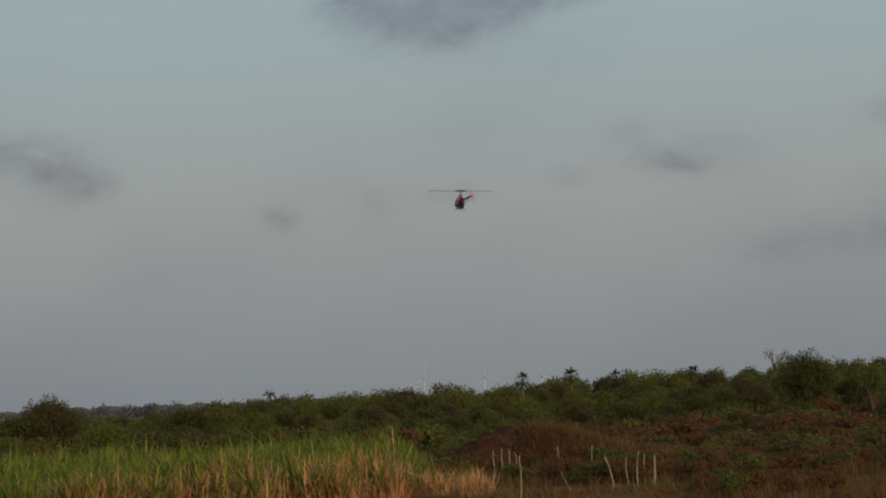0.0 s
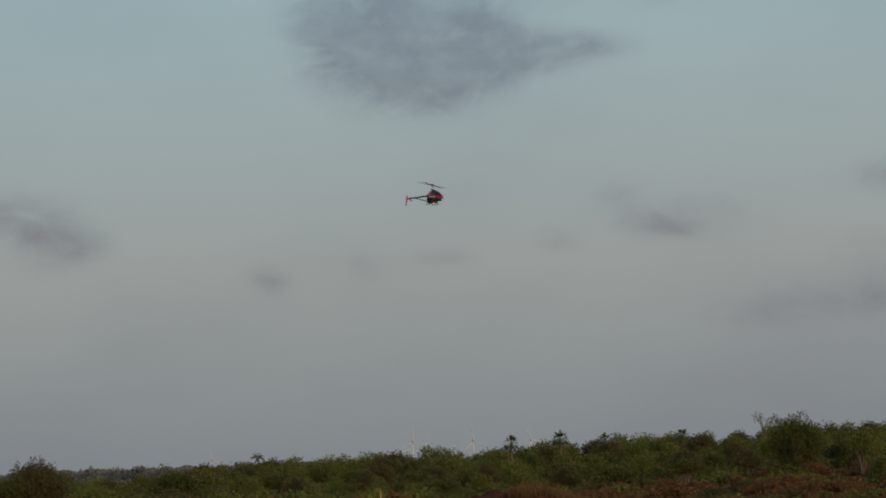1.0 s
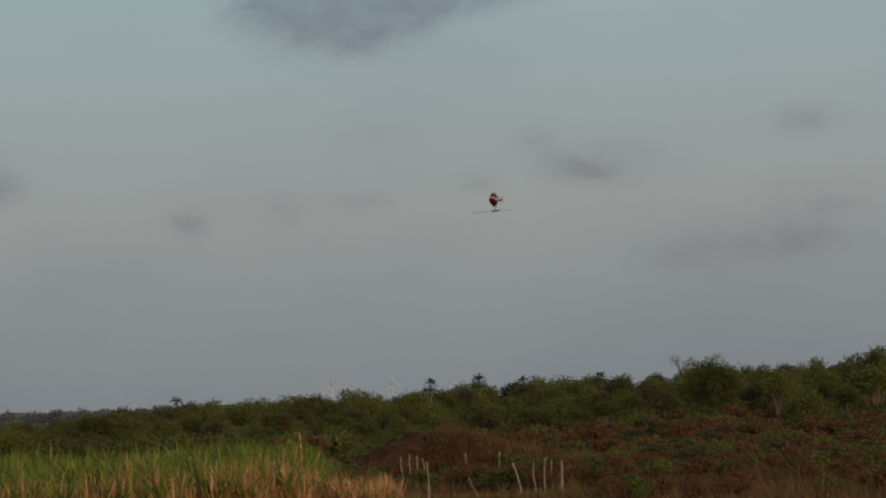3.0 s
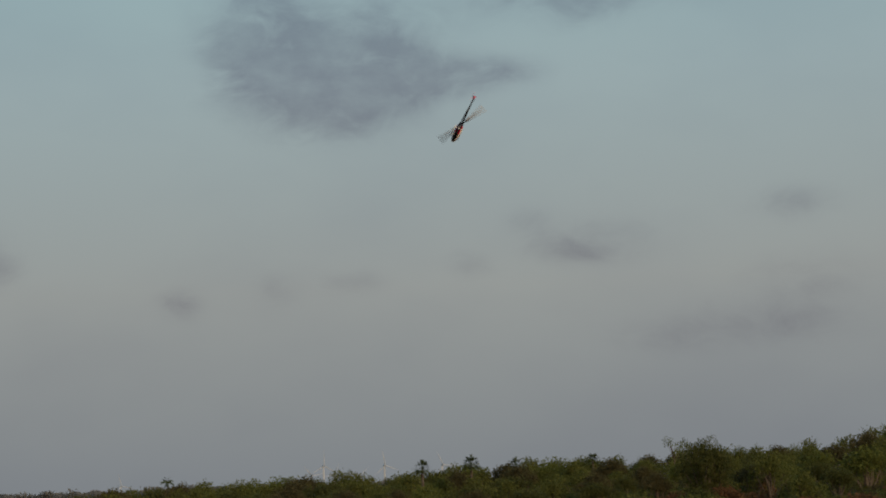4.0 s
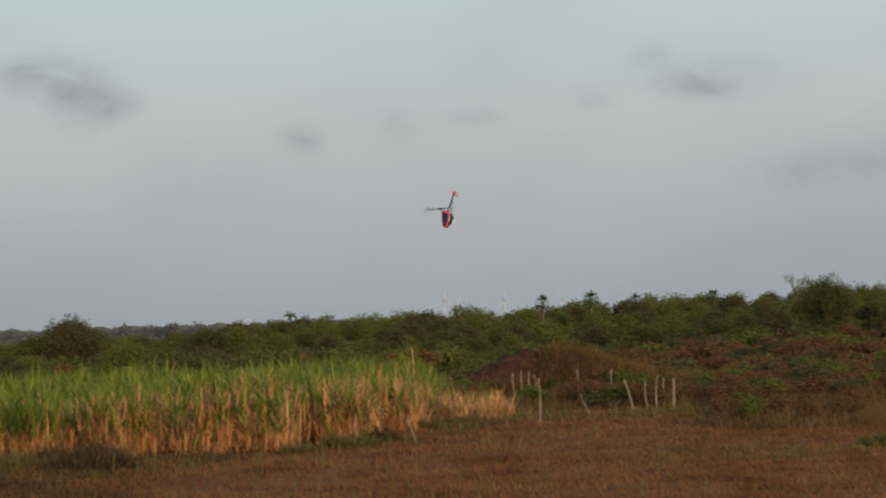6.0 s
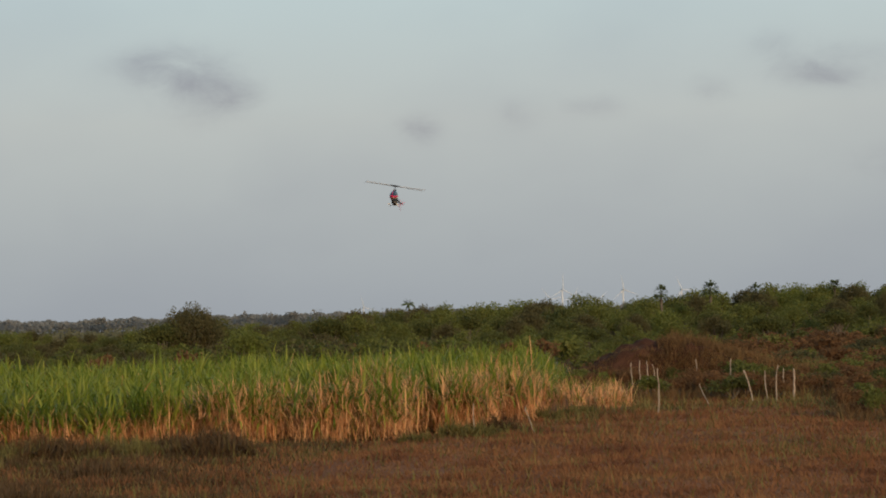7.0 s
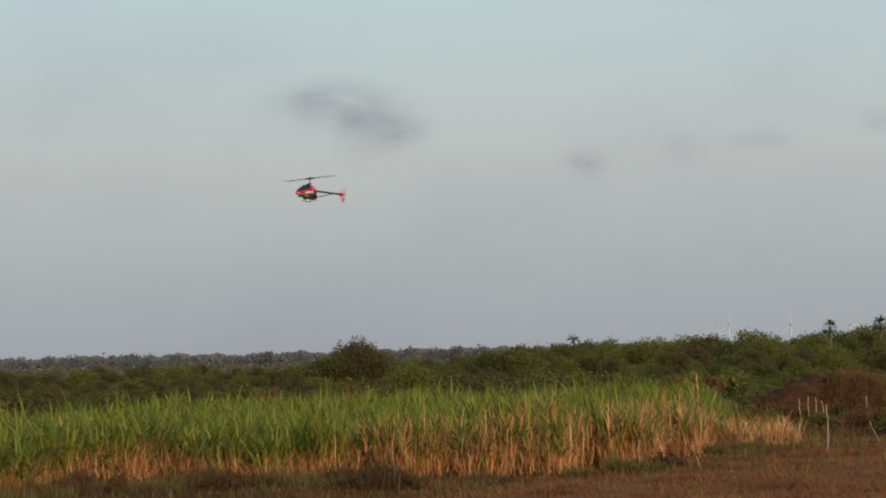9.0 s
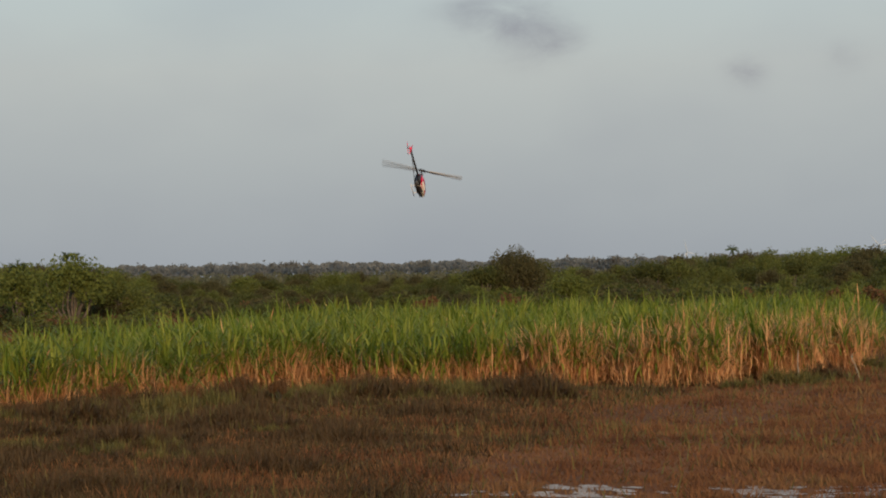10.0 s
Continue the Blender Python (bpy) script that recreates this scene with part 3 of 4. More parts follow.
STOCK = Stock()
KINDS = {
    # key: height, spread, leaf, leaves, material, trunk share, clumps, flat, label
    "oak_a": (5.0, 5.6, 0.145, 4000, LEAF, 0.1, 14, 0.75, "broad green tree with a dense low crown"),
    "oak_b": (4.6, 4.6, 0.145, 4000, LEAF_DARK, 0.1, 12, 0.8, "dark green rounded tree in the woods"),
    "oak_c": (5.2, 4.4, 0.145, 4000, LEAF, 0.14, 12, 0.8, "green tree with an uneven open crown"),
    "oak_d": (4.4, 5.4, 0.145, 4000, LEAF_LIGHT, 0.1, 13, 0.7, "yellow-green spreading tree at the wood's edge"),
    "dome_a": (5.2, 5.0, 0.12, 15000, LEAF_DARK, 0.05, 30, 1.0, "dark round-topped tree on the skyline"),
    "dome_b": (5.2, 5.4, 0.13, 15000, LEAF_GREY, 0.05, 30, 1.0, "large grey-brown domed tree behind the cane"),
    "oak_e": (4.8, 5.0, 0.145, 4000, LEAF_GREY, 0.1, 12, 0.75, "half-bare grey-brown tree in the woods"),
}
SHRUBS = {
    "shrub_a": (1.7, 2.6, 0.1, 1700, LEAF_BROWN, 0.1, 8, 0.8, "dry reddish-brown shrub on open ground"),
    "shrub_b": (1.5, 2.2, 0.1, 1700, LEAF, 0.1, 8, 0.8, "dull green shrub among dry grass"),
    "shrub_c": (1.9, 2.2, 0.1, 1700, LEAF_BROWN, 0.12, 7, 0.9, "tall dry brown shrub with thin leaves"),
    "shrub_d": (1.3, 2.4, 0.1, 1700, LEAF_GREY, 0.1, 8, 0.7, "low grey-green shrub among dry grass"),
    "weed_a": (0.8, 2.4, 0.07, 1700, WEED, 0.05, 14, 0.6, "low dull green clump of weeds"),
    "weed_b": (0.8, 2.4, 0.07, 1700, DEAD_WEED, 0.05, 14, 0.6, "low dark brown clump of dead weeds"),
    "shrub_e": (1.6, 2.4, 0.1, 1700, LEAF_DARK, 0.1, 8, 0.8, "dense dark green shrub in the scrub"),
}


def put_tree(key, x, y, height, rng, wide=1.0):
    table = KINDS if key in KINDS else SHRUBS
    h, s, leaf, leaves, mat, share, clumps, flat, label = table[key]
    is_tree = key in KINDS
    k = height / h
    m = Matrix.Translation((x, y, float(ground_height(x, y)) - 0.03)) @ Matrix.Rotation(rng.uniform(0, 6.28), 4, "Z")

    def build():
        names = ("trunk", "crown") if is_tree else ("stem", "foliage")
        if key.startswith("weed"):
            return thing_from("weed_clump", weed_mesh(h, s, sum(map(ord, key)), leaves, mat), label, "weeds", "weed clumps on the field", names)
        return thing_from("tree" if is_tree else "shrub", tree_mesh(h, s, sum(map(ord, key)), leaf, leaves, mat, share, clumps, flat), label, "tree" if is_tree else "shrub", "trees of the woods" if is_tree else "shrubs of the scrub", names)

    ob = STOCK.put(key, build, m)
    ob.scale = (k * wide, k * wide, k)
    return ob


# the skyline of the woods: degrees to the left, degrees above eye level
SKYLINE = ((-16, 1.3), (-12.6, 1.34), (-12.2, 1.3), (-11.5, 1.06), (-10.9, 1.08), (-10.2, 0.86), (-9.5, 1.0), (-8.5, 0.95), (-6.4, 0.8), (-5.1, 0.83), (-4.5, 0.9), (-3.6, 0.82),
           (-2.3, 0.8), (-1.6, 0.66), (-0.4, 0.8), (0.8, 0.64), (1.6, 0.52), (2.4, 0.64), (3.1, 0.66), (4.2, 0.62), (4.8, 0.56), (5.5, 0.48), (6.6, 0.56), (8.6, 0.45), (9.4, 0.45), (10, 0.2), (12, 0.2), (16, 0.05), (19, 0.15), (21, 0.15), (23, 0.0), (25, 0.3), (27, 0.5), (32, 0.5))


def skyline(az):
    return float(np.interp(az, [a for a, e in SKYLINE], [e for a, e in SKYLINE]))


def build_woods():
    rng = random.Random(5)
    keys = ["oak_a", "oak_b", "oak_c", "oak_a", "oak_b", "oak_d", "oak_e"]
    # rank behind rank, each a little higher, up to the skyline
    for d, step, drop in ((225, 0.56, 0.0), (200, 0.9, 0.12), (178, 1.0, 0.34), (158, 1.05, 0.52), (141, 1.1, 0.74), (127, 1.15, 0.98), (116, 1.2, 1.25)):
        az = -16.0
        while az < 31:
            a = az + rng.uniform(-0.3, 0.3)
            dist = d * rng.uniform(0.95, 1.05)
            top = skyline(a) + (0.1 if a < 9.5 else 0.04) - drop * (1.0 if a < 9 else 0.62) + rng.uniform(-0.08, 0.04)
            p = place(a, dist)
            h = 1.07 * (3.2 + dist * math.tan(radians(top)) - float(ground_height(p.x, p.y)))
            if h > 0.9 and not inside(np.array(p.x), np.array(p.y), CANE_FIELD):
                key = rng.choice(keys) if a < 9 else rng.choice(["oak_b", "oak_e", "oak_c", "oak_e", "oak_d", "oak_b"])
                if a < 0.8 and drop > 0.9 or a < -3.5 and drop > 0.7 and rng.random() < 0.6:
                    key = rng.choice(["shrub_a", "shrub_c", "shrub_a", "shrub_c", "oak_e"])
                    h = min(h, 1.9)
                put_tree(key, p.x, p.y, h, rng, max(1.0, min(1.7, 3.4 / h)) * rng.uniform(0.9, 1.15))
            az += step * rng.uniform(0.8, 1.2)


build_woods()


def build_marked_trees():
    """Single trees that stand out of the woods."""
    rng = random.Random(9)
    for a, d, top, key, wide, label in ((13.85, 150, 0.76, "dome_b", 0.86, ""), (13.2, 152, 0.55, "oak_b", 1.0, ""), (14.7, 148, 0.45, "oak_b", 1.0, ""),
                                        (12.3, 120, 0.02, "oak_d", 1.0, "light yellow-green bushy tree at the cane's edge"), (-7.8, 150, 1.26, "dome_a", 0.8, ""),
                                        (-9.6, 150, 0.98, "oak_a", 0.75, "bright green tree on the rise"), (26.5, 105, 0.72, "oak_d", 1.0, "yellow-green tree at the field's far corner"), (27.9, 108, 0.5, "oak_d", 1.0, ""), (25.3, 112, 0.3, "oak_c", 1.0, ""),
                                        (10.0, 170, 0.5, "oak_b", 1.0, ""), (9.1, 172, 0.46, "oak_a", 1.0, "")):
        p = place(a, d)
        h = 1.07 * (3.2 + d * math.tan(radians(top)) - float(ground_height(p.x, p.y)))
        ob = put_tree(key, p.x, p.y, h, rng, wide)
        if label:
            tagged(ob, label)


build_marked_trees()


def scrub_mass(name, spots, key, label):
    """Shrubs too far off to tell apart: one mesh of many."""
    h, w, leaf, leaves, mat, share, clumps, flat, _ = SHRUBS[key]
    shapes = [tree_mesh(h, w, 40 + i, leaf * 1.2, 700, mat, share, clumps, flat)[1] for i in range(3)]
    rng = random.Random(len(spots))
    pieces = []
    for x, y, height, wide in spots:
        v, f = rng.choice(shapes)
        g, k = rng.uniform(0, 6.28), height / h
        c, q = math.cos(g) * k * wide, math.sin(g) * k * wide
        pieces.append((np.stack([v[:, 0] * c - v[:, 1] * q + x, v[:, 0] * q + v[:, 1] * c + y, v[:, 2] * k + float(ground_height(x, y)) - 0.03], 1), f))
    v, f = join(pieces)
    tagged(mesh_object(name, v, f, mat), label, "scrub", kind="stuff")


def build_scrub():
    rng = random.Random(21)
    far = {}
    # dry brown scrub on the open rise, then greener towards the woods
    for i in range(640):
        az, d = rng.uniform(-15, 2.4), 61 + 55 * rng.random() ** 0.8
        if d < 76 + 6 * rng.random() and az > -4.6:
            continue
        p = place(az, d)
        green = (d - 62) / 55
        key = rng.choice(["shrub_b", "shrub_e", "shrub_d", "shrub_b"]) if rng.random() < green * 0.35 + 0.2 else rng.choice(["shrub_a", "shrub_c", "shrub_a"])
        height, wide = rng.uniform(0.6, 1.3) * (0.75 + 0.6 * green), rng.uniform(1.0, 1.5)
        if d > 84:
            far.setdefault(key, []).append((p.x, p.y, height, wide))
        else:
            put_tree(key, p.x, p.y, height, rng, wide)
    # undergrowth that closes the foot of the woods on the rise
    for i in range(420):
        p = place(rng.uniform(-16, 1.5), rng.uniform(126, 205))
        far.setdefault(rng.choice(["shrub_b", "shrub_e", "shrub_b", "shrub_c"]), []).append((p.x, p.y, rng.uniform(1.2, 2.1), 1.3))
    # shrubs along the back of the cane
    for i in range(110):
        az, d = rng.uniform(3, 31), rng.uniform(110, 128)
        p = place(az, d)
        if not inside(np.array(p.x), np.array(p.y), CANE_FIELD):
            far.setdefault(rng.choice(["shrub_b", "shrub_e", "shrub_c", "shrub_d"]), []).append((p.x, p.y, rng.uniform(1.5, 2.6), 1.1))
    for i in range(110):
        az, d = rng.uniform(23.5, 32), rng.uniform(62, 104)
        p = place(az, d)
        if not inside(np.array(p.x), np.array(p.y), CANE_FIELD):
            far.setdefault(rng.choice(["shrub_a", "shrub_e", "shrub_c", "shrub_b"]), []).append((p.x, p.y, rng.uniform(1.1, 2.0), 1.2))
    for key, spots in far.items():
        scrub_mass("scrub", spots, key, "distant " + SHRUBS[key][8].replace("shrub", "scrub"))
    # low weedy shrubs along the foot of the cane and over the west corner
    for i in range(95):
        k = rng.random()
        az = 13 + 18 * rng.random()
        d = float(np.interp(az, (12, 17, 20, 23, 26, 31), (54.0, 55.5, 56.0, 52.6, 49.6, 47.6))) - 0.6 - 4.5 * k * k
        p = place(az, d)
        put_tree(rng.choice(["weed_a", "weed_b", "weed_b", "weed_a", "shrub_c", "weed_b"]), p.x, p.y, rng.uniform(0.35, 0.85), rng, rng.uniform(0.7, 1.0))
    for i in range(60):
        az, d = rng.uniform(20.5, 31), rng.uniform(35, 48)
        p = place(az, d)
        put_tree(rng.choice(["weed_b", "weed_b", "weed_a"]), p.x, p.y, rng.uniform(0.2, 0.45), rng, rng.uniform(1.0, 1.5))
    # brown and green bushes over the mound and in front of it
    for i in range(64):
        p = Vector((rng.uniform(-4.6, 9.0), rng.uniform(84.6, 90.2), 0))
        put_tree(rng.choice(["shrub_a", "shrub_c", "shrub_c", "shrub_b", "shrub_e"]), p.x, p.y, rng.uniform(0.7, 1.35), rng, rng.uniform(0.9, 1.3))
    for az, d, h, key in ((14.3, 52.0, 0.75, "weed_b"), (15.0, 51.6, 0.6, "weed_a"), (17.4, 51.5, 0.8, "weed_b"), (18.2, 51.0, 0.8, "weed_b"),
                          (6.0, 57.0, 0.6, "weed_a"), (5.3, 59.5, 0.6, "weed_b"), (7.6, 55.0, 0.4, "weed_a"), (25.4, 38.0, 0.7, "weed_b"), (2.8, 68.0, 0.45, "weed_a"), (12.6, 53.0, 0.4, "weed_b"), (3.6, 66.0, 0.5, "weed_a"),
                          (-9.3, 52.0, 0.5, "weed_a"), (-10.5, 53.0, 0.6, "weed_a"), (-11.6, 50.0, 0.4, "weed_a"), (-7.2, 57.0, 0.9, "shrub_c"), (-5.6, 61.0, 0.9, "shrub_b"), (-4.8, 64.0, 0.9, "shrub_a")):
        p = place(az, d)
        put_tree(key, p.x, p.y, h * 1.1, rng, 0.95)


build_scrub()


# ---- palms and bare trees ----
def build_coconut(a, d, top):
    p = place(a, d)
    g = float(ground_height(p.x, p.y))
    h = 3.2 + d * math.tan(radians(top)) - g - 1.6
    rng = np.random.default_rng(2)
    root = empty("coconut_palm", Matrix.Translation((p.x, p.y, g)))
    v, f = tube([(0, 0, -0.3), (0.1, 0, h * 0.4), (0.25, 0, h * 0.8), (0.25, 0, h)], [0.24, 0.2, 0.17, 0.15], 8)
    mesh_object("trunk", v, f, BARK, smooth=True, parent=root)
    pieces = []
    for i in range(15):
        az, lift, droop, length = i * 2.4, rng.uniform(-0.7, 1.5), rng.uniform(0.5, 1.2), rng.uniform(2.0, 2.7)
        s = np.linspace(0.1, 1, 22)
        ang = lift - droop * s
        out, up = np.cumsum(np.cos(ang)) * length / 22, np.cumsum(np.sin(ang)) * length / 22
        rib = np.stack([0.25 + out * math.cos(az), out * math.sin(az), h + up], 1)
        for side in (1, -1):
            n = len(rib)
            pieces.append(ribbons(rib, np.full(n, az + side * 1.0), 0.5 * np.sin(np.pi * (0.15 + 0.8 * s)) + 0.08, np.full(n, -0.1), np.full(n, 1.1), np.full(n, 0.16), rows=3))
    v, f = join(pieces)
    mesh_object("crown", v, f, FROND, parent=root)
    return tagged(root, "slim coconut palm above the far woods", "palm tree")


def build_fan_palm(a, d, top, size, seed):
    p = place(a, d)
    g = float(ground_height(p.x, p.y))
    h = 3.2 + d * math.tan(radians(top)) - g - size
    rng = np.random.default_rng(seed)
    root = empty("fan_palm", Matrix.Translation((p.x, p.y, g)))
    v, f = tube([(0, 0, -0.3), (0.05, 0, h * 0.5), (0.0, 0, h)], [0.16, 0.12, 0.1], 8)
    mesh_object("trunk", v, f, BARK, smooth=True, parent=root)
    pieces = []
    for i in range(60):
        d3 = rng.normal(size=3)
        d3[2] = abs(d3[2]) * 1.2 - 0.4
        d3 /= np.linalg.norm(d3)
        tip = np.array([0, 0, h]) + d3 * size * rng.uniform(0.55, 0.8)
        n = 9
        az = math.atan2(d3[1], d3[0])
        pieces.append(ribbons(np.tile(tip, (n, 1)), az + np.linspace(-1.3, 1.3, n), np.full(n, size * 0.5), np.full(n, math.asin(d3[2]) + 0.2), np.full(n, 0.7), np.full(n, size * 0.1), rows=3))
        pieces.append(ribbons(np.array([[0, 0, h]]), np.array([az]), np.array([size * 0.7]), np.array([math.asin(d3[2])]), np.array([0.0]), np.array([0.04]), rows=3))
    v, f = join(pieces)
    mesh_object("crown", v, f, FROND, parent=root)
    return tagged(root, "fan palm with a round leafy head", "palm tree", "fan palms on the skyline")


build_coconut(7.62, 600, 0.8)
build_fan_palm(0.31, 168, 0.96, 0.7, 1)
build_fan_palm(-1.1, 175, 1.05, 0.85, 2)
build_fan_palm(-2.4, 215, 0.94, 0.9, 3)
build_fan_palm(-4.6, 215, 0.98, 0.8, 4)
build_fan_palm(26.6, 108, 0.86, 0.8, 5)
build_fan_palm(28.1, 112, 0.62, 0.8, 6)


def build_bare_tree(a, d, top, seed):
    p = place(a, d)
    g = float(ground_height(p.x, p.y))
    h = 3.2 + d * math.tan(radians(top)) - g
    rng = np.random.default_rng(seed)
    root = empty("bare_tree", Matrix.Translation((p.x, p.y, g)))
    woods = [tube([(0, 0, -0.3), (0.1, 0, h * 0.5), (0, 0, h * 0.8)], [0.014 * h, 0.01 * h, 0.007 * h])]
    tips = []
    for i in range(9):
        az, z = i * 2.4, h * rng.uniform(0.55, 0.8)
        e = np.array([math.cos(az) * 0.18 * h, math.sin(az) * 0.18 * h, z + h * 0.2]) * [rng.uniform(0.5, 1), rng.uniform(0.5, 1), 1]
        woods.append(tube([(0, 0, z), tuple(e * [0.5, 0.5, 0.92]), tuple(e)], [0.006 * h, 0.004 * h, 0.002 * h], 5))
        tips.append(e + rng.normal(0, 0.032 * h, (26, 3)))
    v, f = join(woods)
    mesh_object("trunk", v, f, BARK, smooth=True, parent=root)
    v, f = leaf_quads(np.concatenate(tips), 0.06 + 0.014 * h, rng)
    mesh_object("crown", v, f, LEAF_LIGHT, parent=root)
    return tagged(root, "thin half-bare tree with a few leaves", "tree")


build_bare_tree(-6.9, 185, 1.3, 3)
build_bare_tree(-7.25, 190, 1.24, 8)
# thin saplings that stand up out of the scrub
for sapling in ((-10.7, 62, -1.55, 11), (-6.3, 66, -1.7, 12), (-8.9, 69, -1.5, 13), (-12.0, 64, -1.7, 14)):
    build_bare_tree(*sapling)


# ---- far ridge ----
def build_far_woods():
    rng = np.random.default_rng(31)
    n = 110000
    az = rng.uniform(-22, 38, n)
    d = rng.uniform(1250, 1420, n)
    crest = 0.41 + 0.02 * np.sin(az * 2.1) + 0.025 * np.sin(az * 5.3 + 1) + 0.02 * np.sin(az * 13 + 2) + 0.012 * np.sin(az * 37)
    top = 3.2 + d * np.tan(np.radians(crest))
    x, y = -np.sin(np.radians(az)) * d, np.cos(np.radians(az)) * d
    base = ground_height(x, y)
    z = base + (top - base) * rng.uniform(0.0, 1.0, n) ** 0.6
    at, middle = [np.stack([x, y, z], 1)], []
    for reach, count, rise in ((320, 26000, -0.05), (480, 22000, 0.03), (760, 18000, 0.14)):
        az = rng.uniform(-20, 36, count)
        d = reach * rng.uniform(0.9, 1.1, count)
        x, y = -np.sin(np.radians(az)) * d, np.cos(np.radians(az)) * d
        top = 3.2 + d * np.tan(np.radians(rise + 0.05 * np.sin(az * 3.7 + reach) + 0.03 * np.sin(az * 11)))
        middle.append(np.stack([x, y, top * rng.uniform(0.2, 1.0, count) ** 0.6], 1))
    # single crowns and palms that break the line
    for i in range(60):
        a = rng.uniform(-20, 36)
        c = np.array([-math.sin(radians(a)) * 1245, math.cos(radians(a)) * 1245, 3.2 + 1245 * math.tan(radians(0.38 + rng.uniform(0.0, 0.06)))])
        at.append(c + rng.normal(0, 1, (60, 3)) * [2.2, 2.2, 0.9])
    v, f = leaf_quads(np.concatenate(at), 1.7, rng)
    ob = mesh_object("far_woods", v, f, LEAF_FAR_HAZE)
    tagged(ob, "low woodland ridge on the horizon, leaf colour greyed for haze", "woods", kind="stuff")
    v, f = leaf_quads(np.concatenate(middle), 0.85, rng)
    ob = mesh_object("middle_woods", v, f, LEAF_MID_HAZE)
    tagged(ob, "olive woodland before the ridge, leaf colour dulled for haze", "woods", kind="stuff")


build_far_woods()


# ---- wind turbines ----
def build_turbine(a, d, hub, spin):
    p = place(a, d)
    g = float(ground_height(p.x, p.y))
    root = empty("wind_turbine", Matrix.Translation((p.x, p.y, g)) @ Matrix.Rotation(radians(a + 180 + 18), 4, "Z"))
    hub *= 0.85
    v, f = tube([(0, 0, -1), (0, 0, hub * 0.5), (0, 0, hub)], [2.0, 1.6, 1.1], 12)
    mesh_object("tower", v, f, TURBINE, smooth=True, parent=root)
    v, f = tube([(0, -5, hub), (0, -3, hub), (0, 3, hub), (0, 4.5, hub)], [0.6, 1.9, 1.9, 1.0], 10)
    mesh_object("nacelle", v, f, TURBINE, smooth=True, parent=root)
    for i in range(3):
        g2 = radians(spin + 120 * i)
        e = np.array([math.sin(g2), 0, math.cos(g2)])
        c = np.array([0, 5.0, hub])
        v, f = tube([tuple(c), tuple(c + e * 7), tuple(c + e * 18), tuple(c + e * 28)], [0.5, 0.7, 0.45, 0.12], 6)
        mesh_object("blade", v, f, TURBINE, smooth=True, parent=root)
    return tagged(root, "white three-bladed wind turbine far beyond the woods", "wind turbine", "wind farm on the horizon")


for turbine in ((3.14, 3500, 64, 0), (3.5, 3900, 50, 40), (1.39, 3500, 60, 10), (2.1, 4200, 50, 75), (-0.28, 3800, 62, 25), (2.85, 4300, 55, 95), (8.9, 4300, 48, 15)):
    build_turbine(*turbine)


# ---- earth mound and fence posts ----
def build_mound():
    """A bank of dug earth, steep and bare at its west end, overgrown on top."""
    rng = np.random.default_rng(12)
    u, w = np.meshgrid(np.linspace(0, 1, 70), np.linspace(-1, 1, 36), indexing="ij")
    a, b = np.array([-6.2, 92.0]), np.array([7.8, 90.0])
    x = a[0] + (b[0] - a[0]) * u + w * 0.3
    y = a[1] + (b[1] - a[1]) * u + w * 3.6

    def rise(k, q):
        return 2.3 * smooth(0.0, 0.36, k) ** 0.75 * (1 - 0.75 * smooth(0.4, 0.95, k)) * (1 - np.abs(q) ** 1.9)

    high = rise(u, w)
    high += (0.4 * (patch(x, y, 2.1) - 0.5) + 0.25 * (patch(x, y, 6.0, 3.0) - 0.5)) * (high > 0.1)
    high += rng.normal(0, 0.05, high.shape) * (high > 0.1)
    v = np.stack([x, y, ground_height(x, y) - 0.06 + high], -1).reshape(-1, 3)
    n, m = u.shape
    i, j = np.meshgrid(np.arange(n - 1), np.arange(m - 1), indexing="ij")
    f = np.stack([i * m + j, (i + 1) * m + j, (i + 1) * m + j + 1, i * m + j + 1], -1).reshape(-1, 4)
    root = empty("earth_mound", Matrix.Translation((1.5, 91, 0)))
    v = v - np.array([1.5, 91, 0])
    mesh_object("bank", v, f, DARK_BANK, smooth=True, parent=root)
    # dry grass on the slope and the back; the cut crest at the west end stays bare and dark
    uu, ww = rng.uniform(0.05, 1, 26000), rng.uniform(-1, 0.5, 26000)
    ok = (uu > 0.36 + 0.1 * patch(uu * 40, ww * 9, 1.0)) | (ww < -0.27 - 0.14 * patch(uu * 60, ww * 9, 1.0))
    uu, ww = uu[ok], ww[ok]
    gx = a[0] + (b[0] - a[0]) * uu + ww * 0.3
    gy = a[1] + (b[1] - a[1]) * uu + ww * 3.6
    hh = rise(uu, ww)
    n = len(uu)
    gv, gf = ribbons(np.stack([gx, gy, ground_height(gx, gy) + hh - 0.1], 1), rng.uniform(0, 6.28, n), rng.uniform(0.12, 0.45, n) * (1 + 0.9 * (uu > 0.42)), np.radians(rng.uniform(25, 85, n)), np.radians(rng.uniform(0, 70, n)), np.full(n, 0.032), rows=3)
    mesh_object("grass_cover", gv - np.array([1.5, 91, 0]), gf, SCRUB_GRASS, parent=root)
    return tagged(root, "earth mound, dark along the crest, overgrown with dry grass", "mound")


build_mound()


